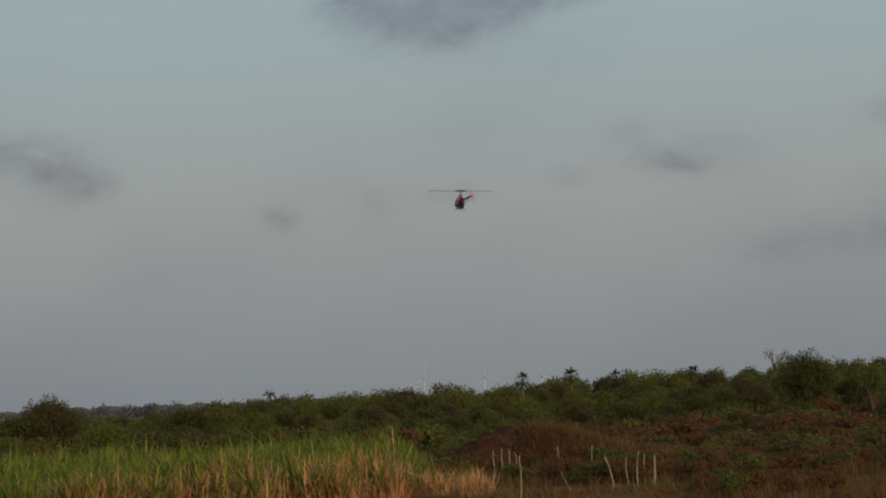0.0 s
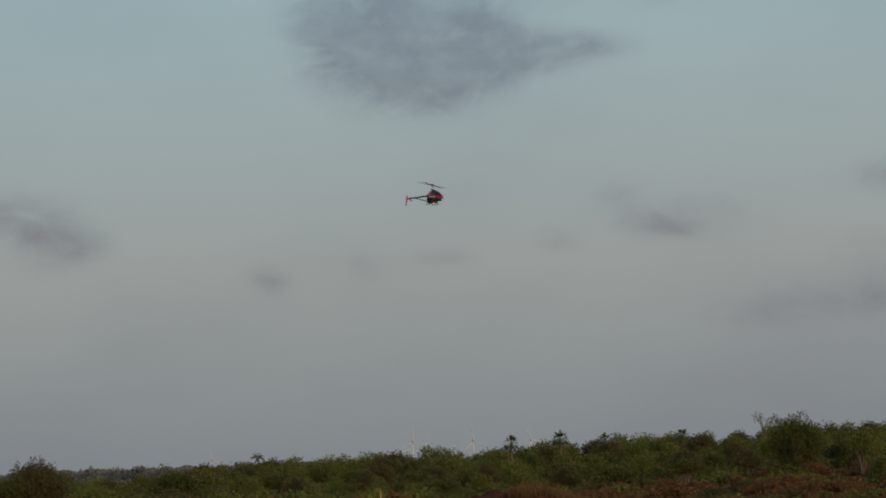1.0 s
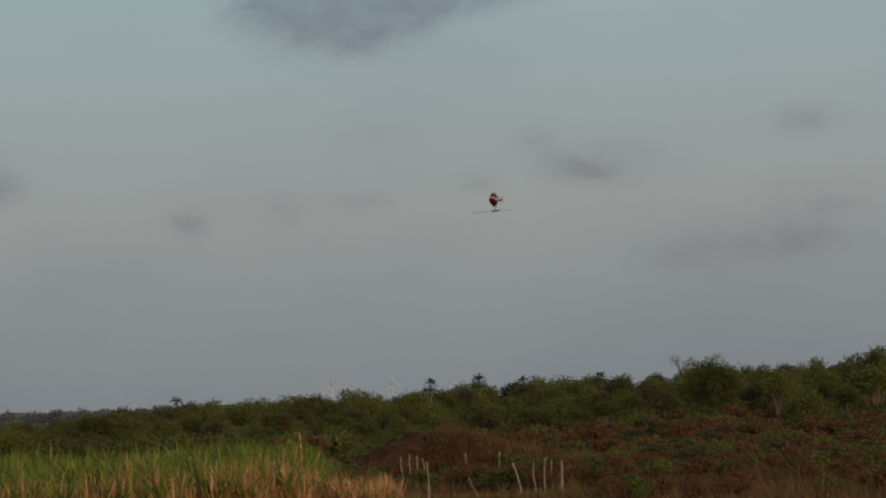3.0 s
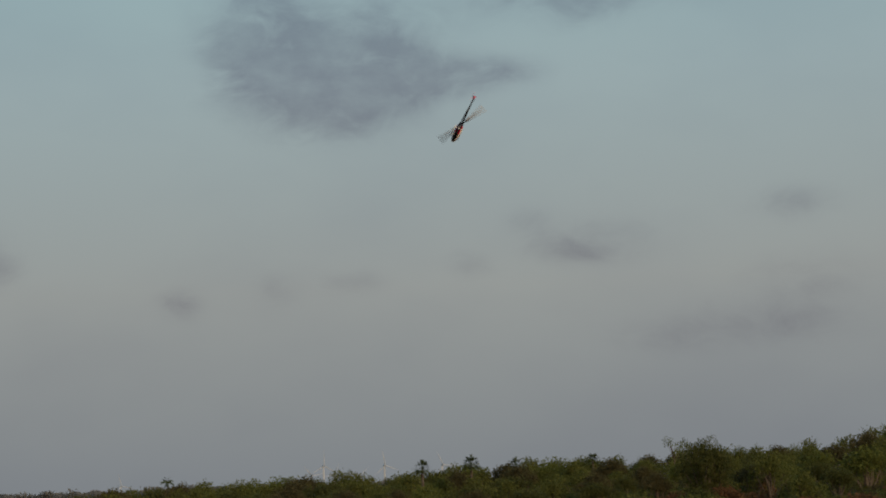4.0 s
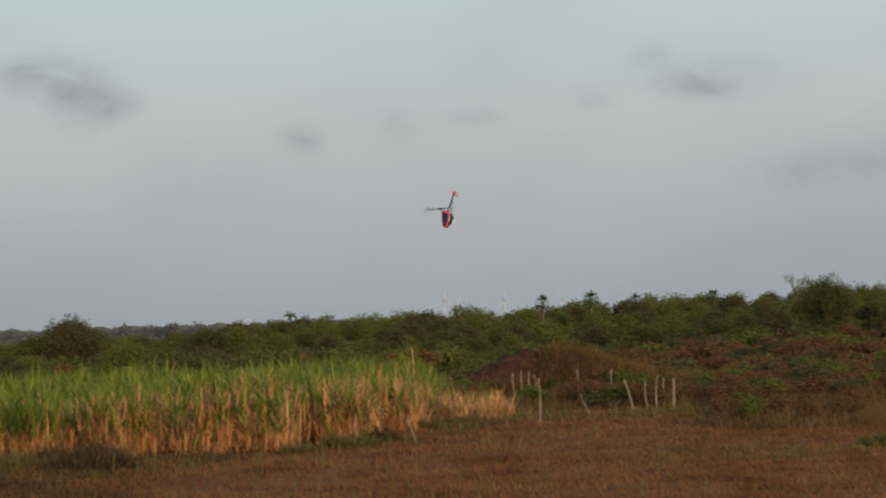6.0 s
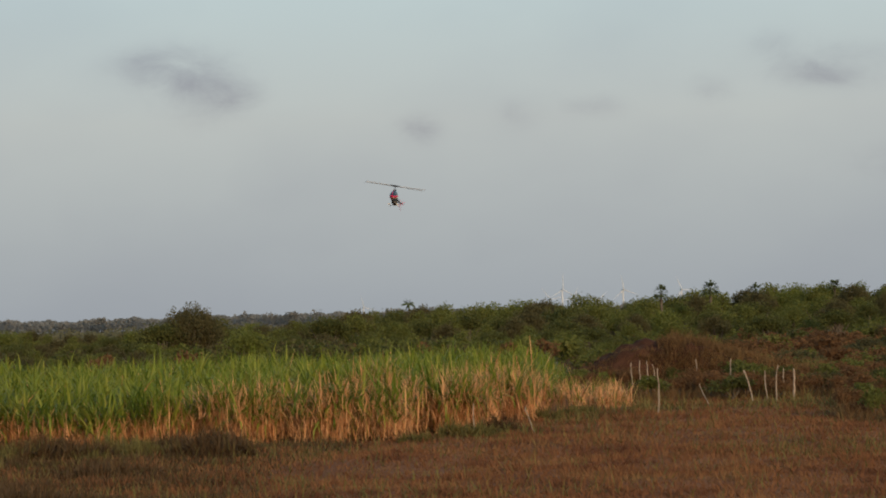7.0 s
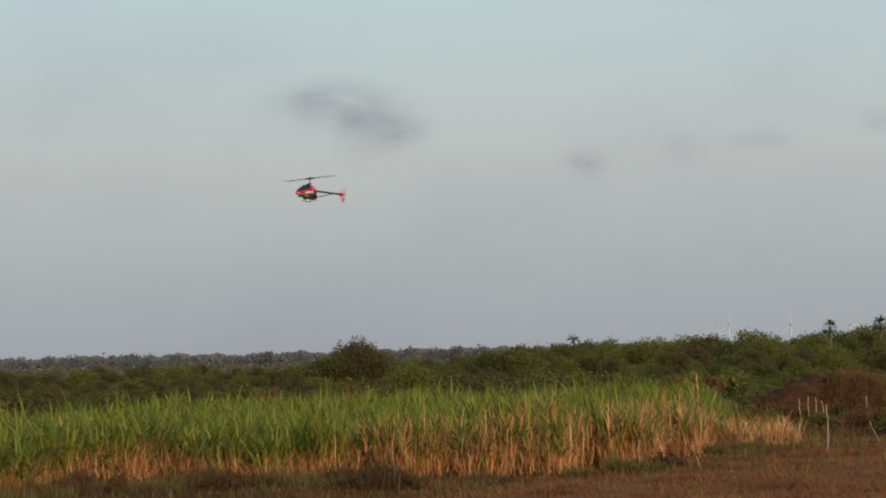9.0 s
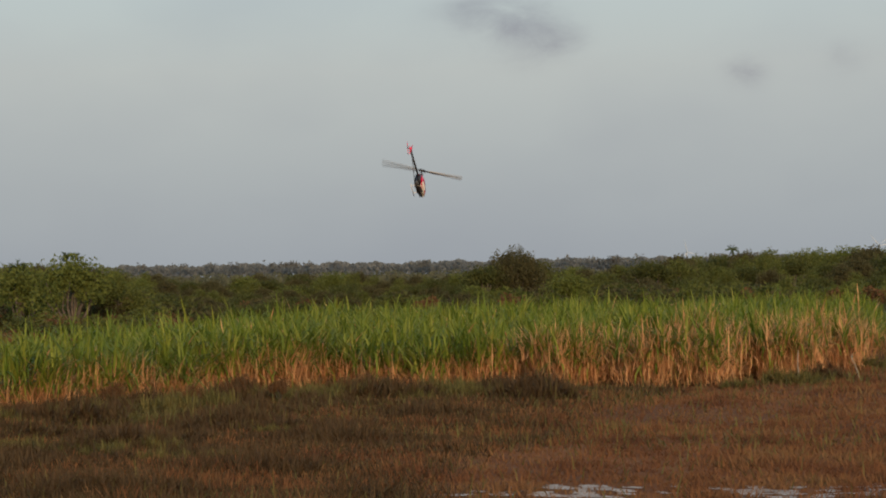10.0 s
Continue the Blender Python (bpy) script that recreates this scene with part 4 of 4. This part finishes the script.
def build_post(x, y, height, lean_x, lean_y, thick, seed, label):
    """A crooked, split stake: knobbly, tapered, with a rough slanted top."""
    rng = np.random.default_rng(seed)
    rows, sides = 9, 8
    verts, faces = [], []
    for i in range(rows):
        k = i / (rows - 1)
        cx = lean_x * k + rng.normal(0, 0.012) + 0.03 * math.sin(k * 5 + seed)
        cy = lean_y * k + rng.normal(0, 0.012)
        r = 0.8 * thick * (1.05 - 0.3 * k) * rng.uniform(0.85, 1.15)
        for j in range(sides):
            g = 2 * math.pi * j / sides
            lift = (0.05 * math.cos(g + seed) if i == rows - 1 else 0)
            verts.append((cx + math.cos(g) * r * rng.uniform(0.85, 1.1), cy + math.sin(g) * r, -0.2 + (height + 0.2) * k + lift))
    for i in range(rows - 1):
        for j in range(sides):
            q = (j + 1) % sides
            faces.append((i * sides + j, i * sides + q, (i + 1) * sides + q, (i + 1) * sides + j))
    faces.append(tuple(range((rows - 1) * sides, rows * sides)))
    ob = mesh_object("fence_post", verts, faces, WEATHERED)
    ob.matrix_world = Matrix.Translation((x, y, float(ground_height(x, y))))
    return tagged(ob, label, "post", "old fence stakes")


POSTS = ((-1.72, 83.93, 1.36, -0.07, 0.0, 0.031),
         (-1.36, 83.94, 1.42, -0.09, 0.0, 0.031),
         (-1.01, 83.94, 1.42, -0.16, 0.0, 0.034),
         (-0.79, 83.94, 1.22, -0.11, 0.0, 0.031),
         (-0.55, 66.03, 1.50, 0.01, 0.0, 0.034),
         (0.99, 83.01, 1.42, -0.05, 0.0, 0.028),
         (1.30, 70.21, 0.85, -0.41, 0.0, 0.025),
         (1.46, 84.52, 0.77, -0.10, 0.0, 0.025),
         (2.39, 83.91, 1.43, -0.05, 0.0, 0.034),
         (2.83, 81.55, 1.05, -0.06, 0.0, 0.031),
         (2.91, 73.79, 1.21, -0.32, 0.0, 0.046),
         (3.44, 83.87, 0.92, -0.11, 0.0, 0.034),
         (3.45, 76.49, 1.11, -0.01, 0.0, 0.031),
         (3.64, 73.27, 1.39, 0.11, 0.0, 0.034),
         (4.33, 78.60, 1.12, -0.12, 0.0, 0.031),
         (4.50, 75.71, 1.19, -0.03, 0.0, 0.053),
         (-3.85, 100.30, 0.77, -0.03, 0.0, 0.031),
         (-3.12, 99.63, 0.94, -0.03, 0.0, 0.031),
         (-4.13, 58.38, 0.77, -0.25, 0.0, 0.025),
         (-5.72, 56.68, 0.89, -0.03, 0.0, 0.025),
         (-4.17, 75.80, 0.58, -0.03, 0.0, 0.022))
for i, (px, py, ph, lx, ly, pt) in enumerate(POSTS):
    build_post(px, py, ph, lx, ly, pt, i + 1, "crooked bleached wooden fence stake" if abs(lx) < 0.25 else "bleached stake leaning over in the grass")


# ---- the model helicopter ----
def ring_shell(rows, sides, a0=0.0, a1=2 * math.pi, grow=0.0):
    """A shell of rings along x: (x, centre z, half height up, half height down, half width)."""
    bm = bmesh.new()
    closed = a1 - a0 > 6.28
    n = sides if closed else sides + 1
    rings = []
    for x, zc, up, down, half in rows:
        ring = []
        for j in range(n):
            g = a0 + (a1 - a0) * j / sides
            s, c = math.sin(g), math.cos(g)
            ring.append(bm.verts.new((x, (half + grow) * c, zc + (up + grow if s > 0 else down + grow) * s)))
        rings.append(ring)
    for a, b in zip(rings, rings[1:]):
        for j in range(n if closed else n - 1):
            k = (j + 1) % n
            bm.faces.new((a[j], a[k], b[k], b[j]))
    if closed:
        bm.faces.new(rings[0])
        bm.faces.new(rings[-1][::-1])
    return bm


def rod(p, q, r, sides=8, r2=None):
    v, f = tube([p, q], [r, r if r2 is None else r2], sides)
    bm = bmesh.new()
    vs = [bm.verts.new(tuple(c)) for c in v]
    for face in f:
        bm.faces.new([vs[i] for i in face])
    bm.faces.new(vs[:sides][::-1])
    bm.faces.new(vs[sides:])
    return bm


def block(size, at, bevel=0.006):
    bm = bmesh.new()
    bmesh.ops.create_cube(bm, size=1)
    bmesh.ops.scale(bm, vec=size, verts=bm.verts)
    bmesh.ops.bevel(bm, geom=bm.edges[:], offset=bevel, segments=2, affect="EDGES")
    bmesh.ops.translate(bm, vec=at, verts=bm.verts)
    return bm


def plate(outline, thick, axis="y", at=0.0):
    """A flat plate with thickness from an outline in the x-z plane (axis y) or the x-y plane (axis z)."""
    bm = bmesh.new()
    lay = (lambda u, w, o: (u, at + o, w)) if axis == "y" else (lambda u, w, o: (u, w, at + o))
    a = [bm.verts.new(lay(u, w, -thick / 2)) for u, w in outline]
    b = [bm.verts.new(lay(u, w, thick / 2)) for u, w in outline]
    bm.faces.new(a)
    bm.faces.new(b[::-1])
    for i in range(len(a)):
        k = (i + 1) % len(a)
        bm.faces.new((a[i], b[i], b[k], a[k]))
    bmesh.ops.recalc_face_normals(bm, faces=bm.faces)
    return bm


CANOPY = ((0.325, -0.072, 0.008, 0.008, 0.01), (0.312, -0.07, 0.026, 0.022, 0.03), (0.28, -0.062, 0.05, 0.036, 0.048), (0.23, -0.05, 0.076, 0.046, 0.062), (0.17, -0.038, 0.098, 0.054, 0.07),
          (0.1, -0.028, 0.116, 0.056, 0.075), (0.035, -0.022, 0.126, 0.05, 0.074), (-0.025, -0.016, 0.117, 0.042, 0.068), (-0.075, -0.008, 0.086, 0.033, 0.058), (-0.11, 0.0, 0.045, 0.026, 0.044))


def build_helicopter():
    heli = empty("model_helicopter")
    canopy = part("canopy", ring_shell(CANOPY, 24), RED, heli, "glossy red pointed canopy")
    for sign in (1, -1):
        a0, a1 = (radians(12), radians(85)) if sign > 0 else (radians(95), radians(168))
        part("canopy_window", ring_shell(CANOPY[1:7], 8, a0, a1, 0.003), TINT, canopy, "dark tinted window")
        b0, b1 = (radians(-44), radians(-6)) if sign > 0 else (radians(186), radians(224))
        part("white_panel", ring_shell(CANOPY[4:8], 6, b0, b1, 0.003), WHITE, canopy, "white lower side panel")
    part("belly_rim", ring_shell(CANOPY[1:6], 10, radians(215), radians(325), 0.004), CREAM, canopy, "cream rim round the open canopy bottom")
    # dark skin on the closed belly stands in for the shade inside its opening
    part("belly_opening", ring_shell(CANOPY[3:6], 8, radians(238), radians(302), 0.008), TINT, canopy, "dark patch for the shaded canopy opening")
    part("main_frame", block((0.27, 0.062, 0.12), (-0.005, 0, -0.105)), CARBON, heli, "black carbon frame plates")
    part("rear_frame", block((0.1, 0.086, 0.15), (-0.085, 0, -0.05)), CARBON, heli, "black frame in the canopy's open back")
    part("battery_tray", block((0.19, 0.05, 0.03), (0.17, 0, -0.118)), CARBON, heli)
    part("motor", rod((-0.06, 0, -0.17), (-0.06, 0, -0.02), 0.036, 14), STEEL, heli)
    part("main_gear", rod((-0.005, 0, -0.028), (-0.005, 0, -0.018), 0.07, 24), CARBON, heli)
    part("mast", rod((0, 0, 0.05), (0, 0, 0.2), 0.008, 10), STEEL, heli)
    part("swashplate", rod((0, 0, 0.112), (0, 0, 0.126), 0.032, 16), STEEL, heli)
    part("tail_boom", rod((-0.1, 0, 0), (-0.81, 0, 0.004), 0.0155, 12), CARBON, heli, "black carbon tail boom")
    for s in (1, -1):
        part("boom_strut", rod((-0.1, 0.035 * s, -0.12), (-0.56, 0.012 * s, -0.008), 0.0055), CARBON, heli)
        part("skid", rod((-0.14, 0.085 * s, -0.18), (0.17, 0.085 * s, -0.18), 0.0055, 8), CREAM, heli, "cream skid tube")
        for fx in (-0.08, 0.1):
            part("skid_leg", rod((fx, 0.03 * s, -0.15), (fx, 0.085 * s, -0.18), 0.006, 8), CREAM, heli, "cream skid leg")
    fin = part("tail_fin", plate(((-0.77, 0.012), (-0.79, 0.07), (-0.815, 0.075), (-0.825, 0.0), (-0.86, -0.13), (-0.845, -0.14), (-0.8, -0.05), (-0.76, -0.012)), 0.004, "y", -0.02), FIN_RED, heli, "red vertical tail fin")
    part("tail_gearbox", block((0.05, 0.036, 0.036), (-0.815, 0, 0.004)), FIN_RED, heli, "red tail gearbox")
    # main rotor: turns about its mast
    rotor = empty("main_rotor")
    rotor.parent = heli
    part("rotor_hub", block((0.05, 0.1, 0.026), (0, 0, 0.0)), CARBON, rotor)
    for s in (1, -1):
        part("blade_grip", rod((0, 0.045 * s, 0), (0, 0.11 * s, 0), 0.013, 10), CARBON, rotor)
        o = [(-0.018, 0.1), (0.016, 0.1), (0.026, 0.15), (0.024, 0.635), (0.01, 0.655), (-0.026, 0.655), (-0.03, 0.15)]
        part("blade", plate([(u, w * s) for u, w in o], 0.006, "z"), BLADE, rotor, "grey rotor blade")
    # tail rotor: turns about a cross shaft
    tail = empty("tail_rotor")
    tail.parent = heli
    part("tail_hub", rod((0, -0.012, 0), (0, 0.022, 0), 0.011, 10), CARBON, tail)
    for s in (1, -1):
        part("tail_blade", plate([(u, w * s) for u, w in ((-0.01, 0.015), (0.011, 0.015), (0.012, 0.105), (-0.01, 0.105))], 0.004, "y", 0.016), FIN_RED, tail, "red tail rotor blade")
    tagged(heli, "red and black radio-controlled model helicopter in flight", "model helicopter")
    return heli, rotor, tail


HELI, ROTOR, TAIL = build_helicopter()


# ---- what moves ----
def motions():
    walk(HELI, [(t, Matrix.LocRotScale((x, y, z), Quaternion((w, a, b, c)), None)) for t, x, y, z, w, a, b, c in (
        (0, -1.31, 39.99, 7.42, 0.589, 0.015, 0.019, 0.808),
        (0.1, -1.30, 39.82, 7.66, 0.050, -0.006, -0.058, 0.997),
        (0.2, -1.35, 39.66, 7.85, -0.200, 0.004, 0.073, 0.977),
        (0.3, -1.39, 39.51, 7.98, -0.713, -0.056, -0.043, 0.698),
        (0.4, -1.40, 39.35, 8.16, -0.987, -0.068, 0.027, 0.140),
        (0.5, -1.41, 39.19, 8.34, -0.985, 0.030, -0.008, -0.168),
        (0.6, -1.41, 39.04, 8.46, -0.752, 0.032, 0.032, -0.657),
        (0.7, -1.45, 38.89, 8.53, -0.293, 0.005, 0.031, -0.956),
        (0.8, -1.51, 38.75, 8.59, 0.090, -0.016, -0.033, -0.995),
        (0.9, -1.60, 38.61, 8.59, 0.540, -0.017, 0.024, -0.841),
        (1, -1.55, 38.48, 8.62, 0.907, 0.011, 0.018, -0.420),
        (1.1, -1.50, 38.61, 8.93, 0.990, -0.025, 0.131, -0.034),
        (1.2, -1.34, 38.73, 9.35, 0.731, 0.000, 0.367, 0.576),
        (1.3, -1.12, 38.84, 9.80, 0.253, 0.282, 0.539, 0.752),
        (1.4, -1.09, 38.96, 10.17, -0.234, 0.486, 0.477, 0.694),
        (1.5, -1.14, 39.09, 10.45, -0.388, 0.738, 0.283, 0.475),
        (1.6, -1.06, 39.27, 10.49, -0.486, 0.857, -0.055, 0.162),
        (1.7, -0.93, 39.46, 10.48, -0.526, 0.638, -0.563, -0.017),
        (1.8, -0.69, 39.70, 10.21, -0.325, 0.247, -0.892, -0.194),
        (1.9, -0.41, 40.01, 9.55, -0.088, -0.197, -0.970, -0.113),
        (2, -0.05, 40.33, 8.64, -0.144, -0.703, -0.674, -0.173),
        (2.1, 0.32, 40.44, 7.78, 0.211, -0.884, -0.392, -0.144),
        (2.2, 0.49, 40.50, 7.22, 0.021, -0.992, -0.070, -0.107),
        (2.3, 0.61, 40.53, 6.87, 0.192, -0.831, 0.522, 0.019),
        (2.4, 0.75, 40.55, 6.62, 0.036, -0.449, 0.888, 0.086),
        (2.5, 0.88, 40.54, 6.62, -0.027, -0.122, 0.984, 0.127),
        (2.6, 0.96, 40.54, 6.70, -0.032, 0.507, 0.861, 0.013),
        (2.7, 1.02, 40.52, 6.82, 0.033, 0.827, 0.556, 0.074),
        (2.8, 1.12, 40.50, 7.04, -0.068, 0.987, 0.135, 0.049),
        (2.9, 1.18, 40.48, 7.27, -0.081, 0.915, -0.393, 0.046),
        (3, 1.25, 40.45, 7.48, -0.071, 0.621, -0.780, -0.020),
        (3.1, 1.36, 40.42, 7.76, -0.055, 0.155, -0.982, -0.091),
        (3.2, 1.35, 40.38, 8.09, -0.012, -0.386, -0.922, -0.016),
        (3.3, 1.37, 40.36, 8.42, 0.058, -0.633, -0.760, -0.135),
        (3.4, 1.35, 40.35, 8.78, 0.188, -0.805, -0.524, -0.206),
        (3.5, 1.30, 40.37, 9.17, 0.349, -0.880, -0.251, -0.204),
        (3.6, 1.22, 40.40, 9.55, 0.509, -0.852, 0.020, -0.120),
        (3.7, 1.13, 40.45, 9.92, 0.632, -0.733, 0.250, 0.038),
        (3.8, 1.02, 40.50, 10.25, 0.686, -0.549, 0.406, 0.250),
        (3.9, 0.92, 40.56, 10.53, 0.654, -0.335, 0.473, 0.486),
        (4, 0.82, 40.63, 10.75, 0.531, -0.131, 0.448, 0.708),
        (4.1, 0.73, 40.69, 10.88, 0.327, 0.027, 0.345, 0.879),
        (4.2, 0.67, 40.75, 10.90, 0.066, 0.112, 0.194, 0.972),
        (4.3, 0.64, 40.81, 10.81, -0.217, 0.113, 0.030, 0.969),
        (4.4, 0.59, 40.94, 10.49, -0.063, -0.191, -0.074, 0.977),
        (4.5, 0.57, 41.14, 9.77, -0.665, -0.126, -0.251, 0.692),
        (4.6, 0.61, 41.20, 8.69, -0.905, -0.108, 0.003, 0.411),
        (4.7, 0.69, 41.25, 7.37, -0.971, -0.040, 0.132, -0.196),
        (4.8, 0.75, 41.27, 6.05, -0.800, 0.000, 0.077, -0.595),
        (4.9, 0.77, 41.22, 5.20, -0.463, 0.012, 0.093, -0.881),
        (5, 0.67, 41.13, 4.95, -0.165, 0.086, 0.212, -0.959),
        (5.1, 0.56, 41.05, 4.79, 0.265, 0.180, -0.225, -0.920),
        (5.2, 0.30, 40.96, 4.53, 0.390, 0.249, -0.137, -0.876),
        (5.3, 0.01, 40.87, 4.54, 0.496, 0.284, -0.150, -0.807),
        (5.4, -0.29, 40.76, 4.67, 0.533, 0.291, -0.136, -0.782),
        (5.5, -0.56, 40.66, 4.79, 0.565, 0.281, 0.078, -0.772),
        (5.6, -0.90, 40.51, 5.01, 0.537, 0.326, 0.099, -0.772),
        (5.7, -1.17, 40.36, 5.23, 0.520, 0.375, 0.032, -0.767),
        (5.8, -1.44, 40.21, 5.37, 0.433, 0.467, -0.148, -0.757),
        (5.9, -1.78, 40.06, 5.46, 0.524, 0.370, 0.023, -0.767),
        (6, -2.09, 39.91, 5.56, 0.508, 0.391, 0.004, -0.768),
        (6.1, -2.47, 39.75, 5.64, 0.528, 0.363, 0.028, -0.767),
        (6.2, -2.78, 39.60, 5.64, 0.550, 0.337, 0.079, -0.760),
        (6.3, -3.12, 39.45, 5.70, 0.823, 0.309, -0.010, -0.476),
        (6.4, -3.44, 39.29, 5.74, 0.958, 0.257, -0.076, -0.103),
        (6.5, -3.77, 39.14, 5.76, 0.930, 0.191, -0.112, 0.295),
        (6.6, -4.09, 38.98, 5.78, 0.742, 0.126, -0.117, 0.648),
        (6.7, -4.40, 38.81, 5.78, 0.426, 0.075, -0.096, 0.896),
        (6.8, -4.71, 38.64, 5.78, 0.037, 0.045, -0.057, 0.997),
        (6.9, -5.02, 38.46, 5.77, -0.361, 0.043, -0.013, 0.932),
        (7, -5.32, 38.26, 5.75, -0.699, 0.068, 0.024, 0.712),
        (7.1, -5.62, 38.06, 5.72, -0.919, 0.113, 0.042, 0.375),
        (7.2, -5.92, 37.83, 5.69, -0.985, 0.168, 0.033, -0.021),
        (7.3, -6.22, 37.59, 5.65, -0.886, 0.221, -0.005, -0.409),
        (7.4, -6.58, 37.39, 5.60, -0.527, 0.009, -0.112, -0.842),
        (7.5, -6.81, 37.09, 5.57, -0.016, -0.046, -0.042, -0.998),
        (7.6, -7.00, 36.80, 5.59, 0.408, -0.070, -0.123, -0.902),
        (7.7, -7.23, 36.50, 5.59, 0.767, -0.002, 0.064, -0.638),
        (7.8, -7.46, 36.20, 5.63, 0.995, 0.071, 0.008, -0.063),
        (7.9, -7.69, 35.89, 5.72, 0.937, 0.103, 0.115, 0.315),
        (8, -7.80, 35.61, 5.86, 0.626, -0.015, 0.024, 0.779),
        (8.1, -7.83, 35.35, 6.05, 0.177, 0.033, -0.039, 0.983),
        (8.2, -8.03, 35.05, 6.24, -0.036, 0.119, -0.051, 0.991),
        (8.3, -8.28, 34.60, 6.30, -0.668, 0.077, -0.015, 0.740),
        (8.4, -8.30, 34.21, 6.42, -0.950, 0.058, -0.067, 0.301),
        (8.5, -8.36, 33.83, 6.49, -0.989, 0.107, -0.100, 0.018),
        (8.6, -8.38, 33.46, 6.49, -0.802, -0.052, -0.099, -0.587),
        (8.7, -8.44, 33.10, 6.44, -0.438, -0.022, 0.019, -0.898),
        (8.8, -8.50, 32.75, 6.31, -0.150, -0.018, 0.131, -0.980),
        (8.9, -8.60, 32.39, 6.23, 0.025, -0.046, 0.090, -0.995),
        (9, -8.65, 31.99, 6.16, 0.514, -0.020, -0.007, -0.858),
        (9.1, -8.72, 31.59, 6.09, 0.822, -0.003, 0.005, -0.570),
        (9.2, -8.78, 31.19, 5.99, 0.949, 0.048, -0.000, -0.312),
        (9.3, -8.77, 30.85, 5.67, 0.999, 0.029, 0.017, -0.011),
        (9.4, -8.79, 30.51, 5.24, 0.976, 0.111, 0.035, 0.185),
        (9.5, -8.91, 30.45, 4.81, 0.908, 0.063, 0.066, 0.409),
        (9.6, -8.97, 30.41, 4.39, 0.788, -0.012, 0.081, 0.610),
        (9.7, -9.09, 30.33, 4.11, 0.702, -0.061, 0.215, 0.676),
        (9.8, -9.06, 30.28, 4.35, 0.675, -0.147, 0.215, 0.691),
        (9.9, -9.01, 30.24, 4.47, 0.674, -0.144, 0.277, 0.669),
        (10, -8.98, 30.19, 4.73, 0.656, -0.192, 0.238, 0.690))])
    # both rotors turn all the time, about 80 degrees from key to key; the blades' angle at some moments, a half turn apart alike
    angles = ((0, 162), (0.5, 34), (1, 32), (1.5, 10), (2, 124), (2.5, 16), (3, 30), (4.5, 66), (5, 156), (5.5, 92), (6, 144), (7.5, 164), (8, 26), (8.5, 94), (9, 174), (9.5, 166), (10, 14))
    spin, rows = 162.0, [(0, pose(0, 0, 0.2, 0, 0, 162))]
    for (t0, g0), (t1, g1) in zip(angles, angles[1:]):
        n = round((t1 - t0) * 30)
        turn = g1 - g0 + 180 * round((80 * n - g1 + g0) / 180)
        rows += [(t0 + i / 30, pose(0, 0, 0.2, 0, 0, spin + turn * i / n)) for i in range(1, n + 1)]
        spin += turn
    walk(ROTOR, rows)
    walk(TAIL, [(i / 30, pose(-0.815, 0.024, 0.004, 0, 82.0 * i, 0)) for i in range(301)])


motions()
